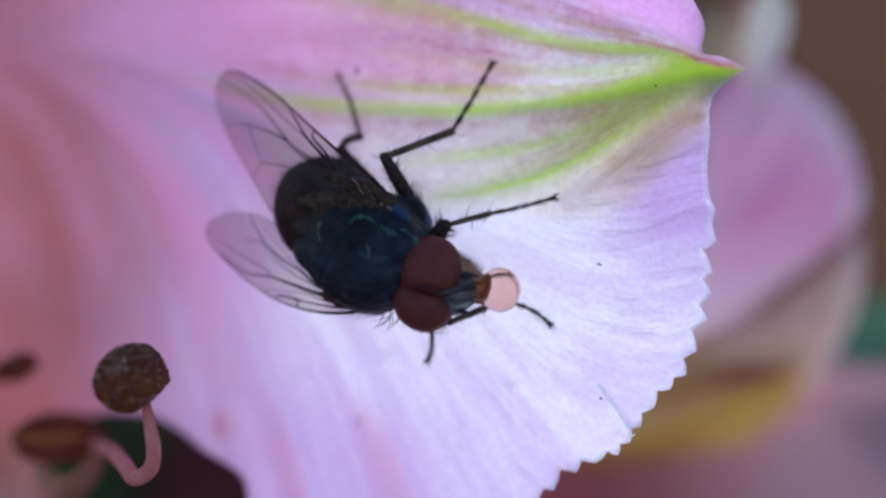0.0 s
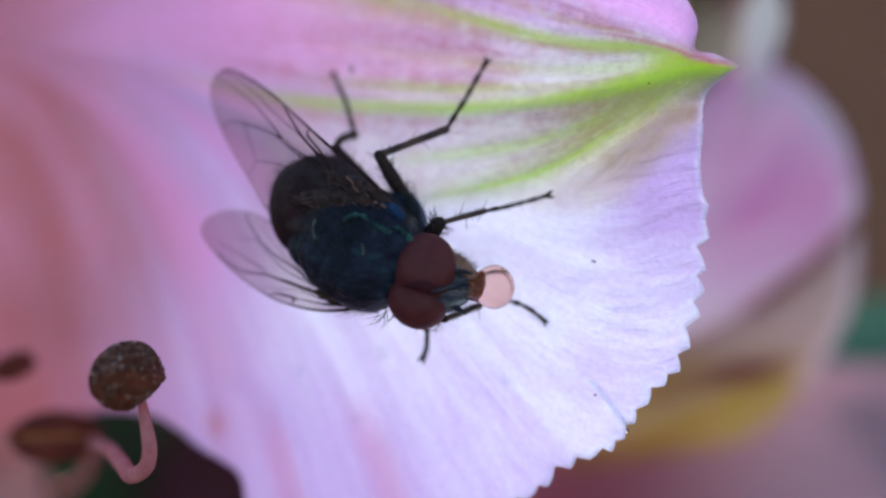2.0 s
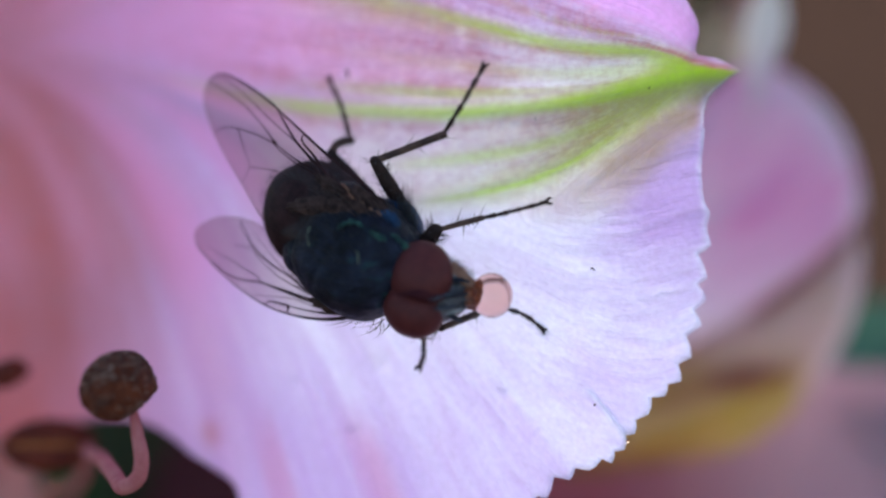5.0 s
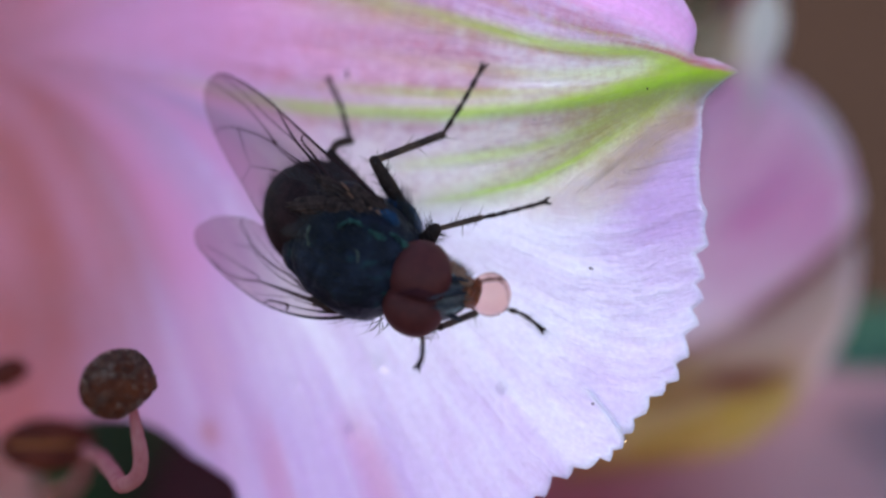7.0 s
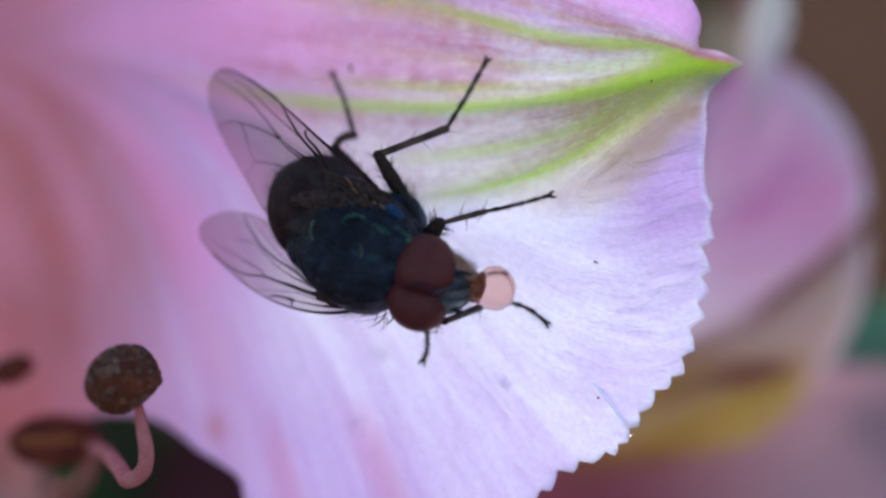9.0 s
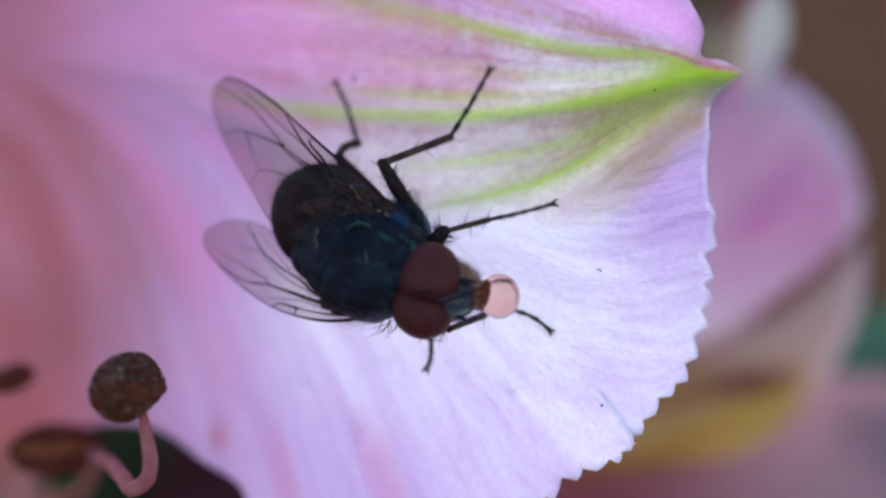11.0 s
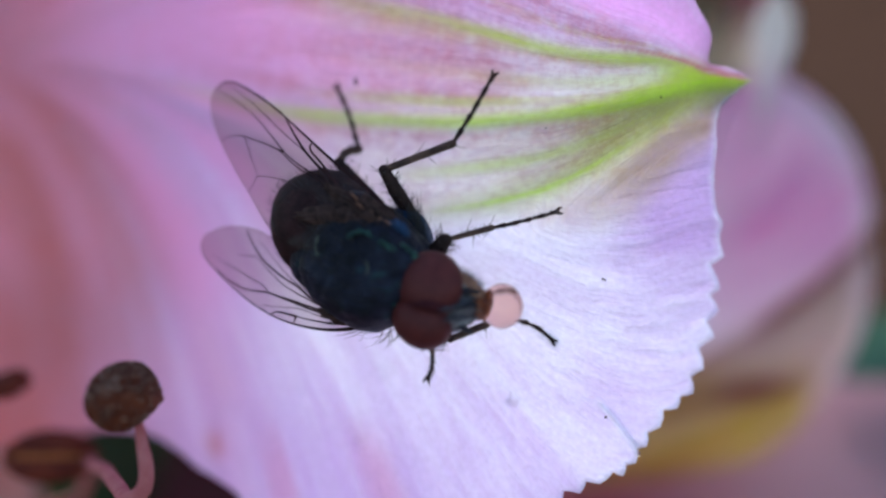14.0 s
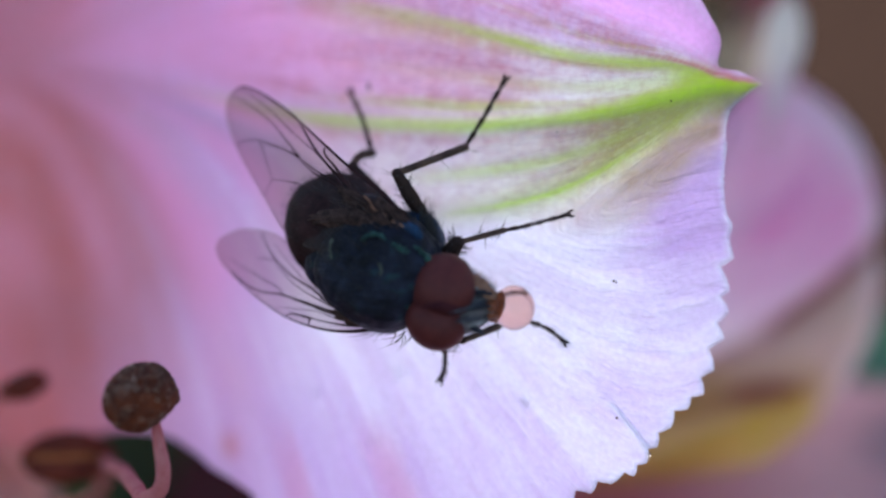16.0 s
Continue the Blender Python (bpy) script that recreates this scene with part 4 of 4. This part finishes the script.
# tan flecks added as painted glints at the wing hinge
for at, way, radii in (((-1.86, 34.92, 1.33), (-0.6, 0, 0.5), (0.13, 0.045, 0.05)), ((-2.12, 34.95, 1.46), (-1, 0, 0.3), (0.09, 0.04, 0.04)), ((-2.80, 34.98, 1.90), (-0.8, 0, 0.7), (0.17, 0.035, 0.04)), ((-2.99, 35.02, 2.20), (-0.7, 0, 0.8), (0.20, 0.04, 0.04)), ((-2.40, 34.97, 1.66), (-0.5, 0, 0.8), (0.12, 0.035, 0.04))):
    part("wing_glint_fleck", blob(at, frame_of(way, U), radii, lambda p, loc: loc * (1 + 0.2 * np.sin(p[:, 0] * 5 + p[:, 1] * 6))[:, None], 18, 12), TAN, thorax, "small tan fleck coloured as a glint at the wing hinge")
part("shoulder_plate", blob((-1.46, 34.96, 1.12), frame_of((-0.6, 0, 0.5), U), (0.42, 0.24, 0.13), lambda p, loc: loc * (1 + 0.10 * np.sin(p[:, 0] * 7 + p[:, 1] * 5))[:, None], 28, 20), BLUE, thorax, "shiny blue shoulder plate")
part("scutellum", blob(T - 1.35 * F + 0.2 * U, frame_of(-F, U), (1.15, 1.95, 1.15), thorax_shape, 60, 44), METALLIC, thorax)
head = part("head", blob(H, AXES, (0.95, 1.15, 0.95), None, 40, 30), CHITIN, fly, "dark head between two large red eyes")
for name_at, radii, tilt in (((-0.46, 34.90, -0.73), (1.19, 1.15, 0.90), 0.2), ((-0.69, 35.10, -1.87), (1.09, 0.99, 0.92), -0.2)):
    part("compound_eye", blob(name_at, frame_of(F + tilt * U, U), radii, None, 48, 36), EYE, head, "large dull dark-red compound eye")
face_at = np.array((0.43, 35.20, -1.39))
FW = unit(np.array((1.88, 35.60, -1.39)) - np.array((-0.27, 34.90, -1.36)))
FAXES = frame_of(FW, (-0.2, -1, 0.1))
def face_shape(p, loc):
    loc = loc * np.stack([np.ones(len(p)), 1 - 0.42 * smooth(-0.3, 1.0, p[:, 0]), 1 - 0.3 * smooth(-0.3, 1.0, p[:, 0])], 1)
    loc[:, 2] -= 0.10 * np.exp(-(p[:, 1] / 0.25) ** 2) * smooth(-0.2, 0.5, p[:, 0])
    return loc


part("face", blob(face_at, FAXES, (1.05, 0.98, 0.72), face_shape, 48, 36), FACE, head, "silver-grey face narrowing to the mouth")
# covers the seam between the eyes with painted soft shade
part("brow_shade_band", blob((-0.52, 34.13, -1.36), FAXES, (0.95, 0.40, 0.30), lambda p, loc: loc * np.stack([np.ones(len(p)), 0.10 + 0.90 * smooth(-0.9, 1.0, p[:, 0]), np.ones(len(p))], 1), 36, 30), BROW_SHADE, head, "band between the eyes, coloured as the soft shade there")
for a, b, c in (((0.30, 34.55, -0.70), (0.72, 34.60, -0.78), (1.11, 34.90, -1.02)), ((0.19, 34.75, -2.04), (0.53, 34.70, -1.98), (0.92, 34.90, -1.86))):
    part("cheek_stripe", tube([a, b, c], [0.05, 0.12, 0.06], 16, 8, 0.06), SILVER, head, "silvery cheek stripe")
for a, b, c in (((0.30, 34.70, -1.09), (0.72, 34.50, -0.89), (1.22, 34.70, -0.97)), ((0.23, 34.60, -1.54), (0.64, 34.40, -1.38), (1.10, 34.60, -1.35)), ((0.15, 34.80, -1.85), (0.59, 34.70, -2.10), (0.94, 35.00, -2.33))):
    part("antenna", tube([a, b, c], [0.07, 0.11, 0.05], 14, 8), CHITIN, head, "short dark antenna")
for row in (((-0.22, 34.00, -1.56), (0.47, 34.15, -1.36), (0.97, 34.50, -1.16)), ((-0.04, 34.10, -1.84), (0.38, 34.20, -1.81), (0.80, 34.50, -1.72))):
    part("facial_stripe", tube(row, [0.01, 0.05, 0.03, 0.055, 0.03, 0.045, 0.01], 36, 8, 0.35, 5), STEEL, head, "silvery streak down the dark face")
part("cheek", joined(blob((0.72, 34.66, -0.62), frame_of((0.75, 0.1, -0.6), (-0.2, -1, 0.1)), (0.50, 0.25, 0.22), lambda p, loc: loc * (1 + 0.10 * np.sin(p[:, 0] * 9 + p[:, 1] * 5))[:, None], 32, 22), blob((1.10, 34.80, -0.96), frame_of((0.8, 0, -0.4), (-0.2, -1, 0.1)), (0.30, 0.20, 0.18), None, 20, 14)), TAN, head, "tan upper cheek")
part("proboscis", blob((1.18, 35.30, -1.45), FAXES, (0.42, 0.52, 0.46), lambda p, loc: loc * (1 + 0.12 * np.sin(p[:, 1] * 9))[:, None], 32, 22), MOUTH, head, "orange-brown proboscis")
part("labellum", tube([(1.43, 35.30, -0.91), (1.59, 35.20, -1.20), (1.51, 35.20, -1.57), (1.32, 35.40, -1.93)], [0.10, 0.16, 0.17, 0.09], 16, 8, 0.05), MOUTH, head)


def ball(c, r):
    return blob(c, np.eye(3), (r, r, r), None, 12, 8)


def leg(points, tarsus, radii, hairs, seed, bow=(0, 0, 0)):
    """A leg from the body down to the tepal: femur, tibia, tarsus with claws, and spines. radii: femur, knee, tibia, tarsus."""
    coxa, knee, ankle = map(np.array, points)
    ob = part("leg", joined(tube([coxa, (coxa + knee) / 2 + 0.06 * U, knee], [radii[0], radii[0] * 1.12, radii[1]], 16, 12, 0.02, seed), ball(knee, radii[1] * 0.98)), LEGMAT, fly, "thin black bristly leg")
    part("tibia", joined(tube([knee, (knee + ankle) / 2 + np.array(bow), ankle], [radii[2] * 0.95, radii[2], radii[2] * 1.1], 16, 10, 0.02, seed + 1), ball(ankle, radii[2] * 1.08)), RIM_LIT_TIBIA, ob)
    line = curve([ankle, *tarsus], 36)
    # five joints, each swelling towards its end
    r = radii[3] * (0.68 + 0.66 * ((np.arange(36) * 5 / 36) % 1) ** 1.5)
    part("tarsus", tube(line, r, 36, 8, 0.02, seed + 2), LEGMAT, ob)
    end, way = line[-1], unit(line[-1] - line[-4])
    cross = unit(np.cross(way, U))
    for s in (-1, 1):
        part("claw", tube([end - way * 0.05, end + way * 0.10 + s * cross * 0.10, end + way * 0.2 + s * cross * 0.11 - U * 0.04], [0.07, 0.05, 0.015], 8, 6), LEGMAT, ob)
    rng = np.random.default_rng(seed)
    rows = []
    for a, b, count, long, thick in ((coxa, knee, hairs, 0.36, radii[0]), (knee, ankle, hairs // 5, 0.20, radii[2])):
        w = unit(b - a)
        for i in range(count):
            f = rng.uniform(0.1, 1.0)
            o = rng.normal(size=3)
            o = unit(o - w * (o @ w))
            rows.append((a + (b - a) * f + o * thick * 0.85, unit(o + 0.6 * w), long * rng.uniform(0.5, 1.2), 0.017, 0.15 * w))
        # a few long spines
        for f in (0.45, 0.62, 0.96, 0.98):
            o = rng.normal(size=3)
            o = unit(o - w * (o @ w) - U * (o @ U) * 0.8)
            rows.append((a + (b - a) * f + o * thick * 0.8, unit(o + 0.35 * w), 0.5 * rng.uniform(0.8, 1.2), 0.022, 0.1 * w))
    for i in range(40):
        k = rng.integers(2, 34)
        w = unit(line[min(k + 1, 35)] - line[k - 1])
        o = unit(rng.normal(size=3))
        o = unit(o - w * (o @ w) + 0.8 * w)
        rows.append((line[k] + o * 0.05, o, 0.19 * rng.uniform(0.6, 1.2), 0.022, 0 * w))
    part("bristles", bristles(rows), HAIR, ob, kind="stuff")
    return ob


leg(((-0.62, 36.60, -0.12), (0.04, 35.60, 0.76), (1.64, 36.30, 1.20)), [(2.77, 37.03, 1.46), (3.94, 36.80, 1.78)], (0.30, 0.24, 0.10, 0.075), 150, 21)
leg(((-1.14, 36.90, 1.60), (-2.08, 36.10, 3.17), (0.28, 36.90, 4.16)), [(1.05, 37.60, 5.47), (1.73, 37.53, 6.68)], (0.24, 0.19, 0.135, 0.085), 70, 22)
leg(((-2.39, 37.50, 1.98), (-3.80, 37.70, 3.56), (-3.14, 38.30, 4.10)), [(-3.55, 39.11, 5.40), (-4.06, 39.43, 6.53)], (0.24, 0.18, 0.15, 0.085), 50, 23, (-0.10, 0, 0.12))
leg(((-0.89, 36.80, -2.10), (0.22, 36.00, -2.61), (1.50, 36.95, -2.17)), [(2.18, 37.36, -2.03), (2.67, 37.16, -2.06), (3.27, 36.97, -2.29), (3.84, 36.83, -2.75)], (0.22, 0.14, 0.12, 0.075), 40, 24)
leg(((-1.73, 37.40, -1.83), (-0.74, 37.40, -2.44), (-0.42, 37.25, -3.14)), [(-0.42, 37.35, -3.65), (-0.59, 37.38, -4.13)], (0.22, 0.13, 0.10, 0.075), 20, 25)
leg(((-3.84, 38.00, -0.61), (-4.09, 38.40, -1.24), (-4.84, 39.34, -0.63)), [(-5.11, 39.73, 0.02), (-5.24, 39.88, 0.90)], (0.22, 0.13, 0.10, 0.07), 12, 26)


def wing(lead, trail, bulge, veins, label, seed):
    """A thin membrane between leading and trailing edge, with raised veins. Veins: rows of (along, across) on the wing, across 0 in front and 1 behind."""
    nl, nw = 60, 24
    a, b = curve(lead, nl), curve(trail, nl)
    def spot(s, w):
        s, w = np.asarray(s, float), np.asarray(w, float)
        at = np.clip(s, 0, 1) * (nl - 1)
        pa = np.stack([np.interp(at, np.arange(nl), a[:, k]) for k in range(3)], -1)
        pb = np.stack([np.interp(at, np.arange(nl), b[:, k]) for k in range(3)], -1)
        p = pa + (pb - pa) * w[..., None]
        ripple = 0.03 * np.sin(w * 22) * np.sin(np.pi * np.clip(s, 0, 1))
        return p + U * (bulge * 4 * w * (1 - w) * np.sin(np.pi * np.clip(s, 0, 1)) + ripple)[..., None]
    S, W = np.meshgrid(np.linspace(0, 1, nl), np.linspace(0, 1, nw), indexing="ij")
    pts = spot(S, W).reshape(-1, 3)
    n = len(pts)
    f = [(i * nw + j, i * nw + j + 1, (i + 1) * nw + j + 1, (i + 1) * nw + j) for i in range(nl - 1) for j in range(nw - 1)]
    ob = part("wing", (pts, f), WING, fly, label)
    for row, thick in veins:
        c = curve(row, 30)
        strong = thick > 0.048
        thin = 1.0 if strong else 0.66
        part("vein", tube(spot(c[:, 0], c[:, 1]), [thick * thin * 0.95, thick * thin * 0.65, thick * thin * 0.3], 30, 6), BROWNISH if strong else VEIN, ob)
    return ob


UPPER_VEINS = [([(0, 0), (0.2, 0.0), (0.4, 0.0), (0.54, 0.0)], 0.085), ([(0.54, 0), (0.7, 0.0), (0.85, 0.0), (0.99, 0.0)], 0.05),
               ([(0.05, 0.24), (0.21, 0.28), (0.27, 0.19), (0.39, 0.13), (0.47, 0.06), (0.52, 0.01)], 0.08), ([(0.27, 0.19), (0.33, 0.11), (0.38, 0.08), (0.39, 0.04), (0.385, 0.0)], 0.06),
               ([(0.29, 0.22), (0.40, 0.13), (0.55, 0.15), (0.66, 0.13), (0.80, 0.10), (0.90, 0.05)], 0.040), ([(0.12, 0.33), (0.30, 0.235), (0.38, 0.265), (0.49, 0.29)], 0.060), ([(0.16, 0.38), (0.30, 0.275), (0.40, 0.30), (0.50, 0.31)], 0.052),
               ([(0.49, 0.285), (0.56, 0.27), (0.67, 0.25), (0.83, 0.30), (0.95, 0.36)], 0.044), ([(0.49, 0.30), (0.57, 0.41), (0.65, 0.55), (0.69, 0.66), (0.73, 0.82), (0.745, 0.97)], 0.046), ([(0.65, 0.56), (0.62, 0.60), (0.59, 0.67), (0.55, 0.74)], 0.034),
               ([(0.20, 0.46), (0.36, 0.46), (0.43, 0.48), (0.49, 0.58), (0.55, 0.74), (0.56, 0.86), (0.57, 0.98)], 0.040), ([(0.48, 0.28), (0.495, 0.32)], 0.07), ([(0.0, 0.97), (0.3, 0.98), (0.6, 0.985), (0.98, 0.98)], 0.022)]
LOWER_VEINS = [([(0, 0), (0.15, 0.0), (0.3, 0.0), (0.46, 0.0)], 0.085), ([(0.46, 0), (0.65, 0.0), (0.85, 0.0), (0.99, 0.0)], 0.045), ([(0.02, 0.22), (0.15, 0.18), (0.25, 0.19), (0.36, 0.16)], 0.060), ([(0.36, 0.16), (0.43, 0.11), (0.46, 0.01)], 0.050), ([(0.355, 0.18), (0.36, 0.02)], 0.050),
               ([(0.10, 0.28), (0.20, 0.31), (0.32, 0.35), (0.41, 0.23), (0.51, 0.06)], 0.040), ([(0.12, 0.40), (0.23, 0.43), (0.29, 0.43), (0.40, 0.38), (0.50, 0.29), (0.59, 0.13), (0.68, 0.05), (0.76, 0.03)], 0.058), ([(0.15, 0.52), (0.26, 0.50), (0.37, 0.43), (0.49, 0.31)], 0.050),
               ([(0.50, 0.29), (0.52, 0.34), (0.61, 0.30), (0.67, 0.28), (0.74, 0.23), (0.82, 0.20)], 0.036), ([(0.18, 0.62), (0.30, 0.68), (0.36, 0.71), (0.48, 0.65), (0.57, 0.65), (0.64, 0.73), (0.70, 0.84), (0.725, 0.97)], 0.050), ([(0.2, 0.58), (0.29, 0.62), (0.41, 0.57), (0.49, 0.57), (0.57, 0.60), (0.61, 0.67)], 0.046),
               ([(0.24, 0.74), (0.34, 0.76), (0.39, 0.74), (0.48, 0.75), (0.56, 0.78), (0.64, 0.85)], 0.036), ([(0.61, 0.62), (0.66, 0.55), (0.69, 0.50)], 0.03), ([(0.0, 0.97), (0.3, 0.98), (0.6, 0.985), (0.98, 0.98)], 0.022)]
wing([(-1.95, 35.30, 1.82), (-2.66, 35.52, 2.54), (-3.76, 36.05, 3.41), (-4.92, 36.75, 4.46), (-6.00, 37.40, 5.44), (-7.06, 37.90, 6.19), (-7.89, 38.30, 6.56), (-8.48, 38.60, 6.34)],
     [(-2.20, 35.05, 1.30), (-3.20, 35.00, 0.95), (-4.34, 35.30, 0.41), (-5.85, 36.50, 0.90), (-7.00, 37.50, 2.45), (-7.91, 37.90, 3.93), (-8.50, 38.40, 5.19), (-8.63, 38.60, 5.96)], 0.15, UPPER_VEINS, "smoky clear wing with dark veins, spread from the body", 1)
wing([(-2.57, 36.20, -2.12), (-3.42, 36.40, -2.33), (-4.58, 36.70, -2.31), (-5.87, 37.10, -1.99), (-6.98, 37.50, -1.39), (-7.99, 37.90, -0.59), (-8.73, 38.20, 0.18), (-8.92, 38.40, 0.71)],
     [(-2.86, 36.20, -1.72), (-3.68, 36.40, -1.33), (-4.52, 36.70, -0.84), (-5.29, 37.20, -0.03), (-6.09, 37.70, 0.80), (-6.97, 38.00, 1.22), (-8.02, 38.30, 1.28), (-8.80, 38.40, 0.96)], 0.15, LOWER_VEINS, "smoky clear wing with dark veins, held low beside the body", 2)

rows = []
rng = np.random.default_rng(8)
for i in range(420):
    v = unit(rng.normal(size=3) * (1, 1.4, 1) + (0, 0, 0.2))
    root = T + AXES @ (v * (2.2, 1.92, 1.72))
    rows.append((root, AXES @ unit(v + (-0.9, 0, 0)), rng.uniform(0.3, 0.8), 0.022, -0.3 * F))
part("bristles", bristles(rows), HAIR, thorax, "black bristles", kind="stuff")
rows = []
for a, b, count, long in (((-3.54, 36.00, -2.12), (-1.55, 35.80, -2.65), 50, 0.8), ((-3.66, 36.20, 2.60), (-1.27, 36.00, 1.64), 45, 0.42), ((-0.97, 36.20, 1.51), (-0.37, 35.80, 0.57), 110, 0.9), ((-5.34, 36.80, -0.28), (-3.67, 36.30, -1.97), 30, 0.5)):
    a, b = np.array(a), np.array(b)
    for i in range(count):
        root = a + (b - a) * rng.uniform(0, 1) + 0.12 * rng.normal(size=3)
        out = unit(root - T)
        rows.append((root - 0.4 * out, unit(out + 0.25 * rng.normal(size=3) - 0.7 * F), long * rng.uniform(0.6, 1.3), 0.024, -0.5 * F + 0.1 * rng.normal(size=3)))
part("bristles", bristles(rows), HAIR, thorax, "long black side bristles", kind="stuff")
rows = []
for i in range(330):
    f = rng.uniform(0, 1)
    root = np.array((-3.50, 35.60, 1.90)) * (1 - f) + np.array((-1.70, 35.05, 1.22)) * f + 0.16 * rng.normal(size=3)
    rows.append((root, unit(np.array((-4.16, 36.20, 3.44)) - np.array((-1.82, 35.30, 1.34)) + 0.75 * rng.normal(size=3)), rng.uniform(0.25, 1.2), rng.uniform(0.012, 0.032), 0.25 * rng.normal(size=3)))
part("bristles", bristles([(T + AXES @ (v * (2.28, 2.08, 1.73)), AXES @ unit(v + (-1.2, 0, 0)), rng.uniform(0.10, 0.22), 0.013, -0.2 * F) for v in (unit(rng.normal(size=3) * (1, 1, 0.6) + (0, 0, 1.0)) for i in range(900))]), HAIR, thorax, "short black setae on the back", kind="stuff")
part("wing_root_fuzz", bristles(rows[:150]), CALYPTER, thorax, "dark fibres at the wing root", kind="stuff")
part("wing_root_fuzz", bristles(rows[150:]), FUZZ, thorax, "brown fibres at the wing root", kind="stuff")
rows = []
for i in range(220):
    v = unit(rng.normal(size=3) + (-0.6, 0, 0.2))
    root = A + AXES @ (v * (2.2, 1.95, 1.6) * (1, 1 - 0.2 * (v[0] < 0) * v[0] ** 2, 1 - 0.2 * (v[0] < 0) * v[0] ** 2))
    rows.append((root, AXES @ unit(v + (-1.6, 0, 0)), rng.uniform(0.10, 0.22), 0.014, -0.3 * F))
part("bristles", bristles(rows), HAIR, abdomen, "black bristles", kind="stuff")
rows = []
for i in range(260):
    v = unit(rng.normal(size=3) + (0.3, 0, 0.3))
    root = face_at + FAXES @ (v * (1.0, 0.9, 0.68) * (1, 1 - 0.4 * smooth(-0.3, 1.0, v[0]), 1 - 0.3 * smooth(-0.3, 1.0, v[0])))
    rows.append((root, FAXES @ unit(v + (0.4, 0, 0)), rng.uniform(0.12, 0.35), 0.016, 0.2 * FW))
part("bristles", bristles(rows), HAIR, head, "fine black face bristles", kind="stuff")
rows = []
for i in range(90):
    v = unit(rng.normal(size=3) + (0.2, 0, 1.0))
    root = face_at + FAXES @ (v * (1.0, 0.9, 0.70) * (1, 1 - 0.4 * smooth(-0.3, 1.0, v[0]), 1 - 0.3 * smooth(-0.3, 1.0, v[0])))
    rows.append((root, FAXES @ unit(v * 0.4 + (0.9, 0, 0)), rng.uniform(0.10, 0.3), 0.016, 0.1 * FW))
part("face_hairs", bristles(rows), SILVER, head, "fine silvery face hairs", kind="stuff")

rows = []
for i in range(130):
    f = rng.uniform(0, 1)
    root = curve([(0.46, 34.66, -0.26), (0.82, 34.66, -0.50), (1.24, 34.80, -0.84)], 50)[int(f * 49)] + 0.05 * rng.normal(size=3) * (1, 1, 0.6)
    rows.append((root, unit(np.array((0.75, -0.2, 0.65)) + 0.35 * rng.normal(size=3)), rng.uniform(0.14, 0.32), 0.009, 0.1 * rng.normal(size=3)))
part("cheek_hairs", bristles(rows[:80]), FUZZ, head, "grey-brown cheek fuzz", kind="stuff")
part("cheek_hairs", bristles(rows[80:]), HAIR, head, "black cheek hairs", kind="stuff")

drop = thing("liquid_drop", (1.92, 35.00, -1.43), "clear pinkish liquid drop held at the fly's mouth", "drop")
part("drop_body", blob((1.92, 35.00, -1.43), FAXES, (0.70, 0.76, 0.73), None, 96, 64), DROP, drop)
# added arc imitates the dark refraction near the drop's rim
part("drop_arc", tube([(1.92 + 0.52 * math.cos(a), 34.72 - 0.10 * math.sin(a), -1.43 + 0.53 * math.sin(a)) for a in np.linspace(2.5, -0.5, 12)], [0.012, 0.035, 0.045, 0.05, 0.03, 0.026, 0.02, 0.008], 48, 8, 0.25, 9), DROP_ARC, drop, "thin brown arc painting the dark refraction along the drop's upper wall")

bead = thing("dew_bead", (6.61, 35.91, -6.49), "tiny clear dew bead at the toothed tepal edge", "dew bead")
part("bead_body", blob((6.61, 35.91, -6.49), np.eye(3), (0.085, 0.085, 0.085), None, 24, 16), DEW, bead)

# ---- specks on the tepal ----
for at, size, way in (((5.46, 36.31, -0.56), 1.0, (1, 0, 0.2)), ((5.54, 36.30, -0.60), 0.8, (0.3, 0, 1)), ((5.53, 36.08, -5.28), 1.1, (1, 0, 0.2)), ((-1.85, 38.69, -4.74), 1.0, (1, 0, 0.2)), ((7.33, 35.70, 5.62), 0.8, (0.3, 0, 1)), ((3.55, 37.02, 4.72), 0.7, (1, 0, 0.2)), ((-3.34, 39.20, 6.70), 3.0, (-0.1, 0, 1))):
    ob = thing("speck", at, "tiny dark speck of dirt on the tepal", "speck", "specks on the tepal")
    part("grain", blob(at, frame_of(way, (0, -1, 0)), (0.045 * size, 0.034 * size**0.5, 0.03), lambda p, loc: loc * (1 + 0.25 * np.sin(p[:, 0] * 3 + p[:, 2] * 4))[:, None], 14, 10), SPECK, ob)


def motions():
    """Fly, flower and drop all keep still while the camera sways; the drop is held fast at the mouth."""


motions()
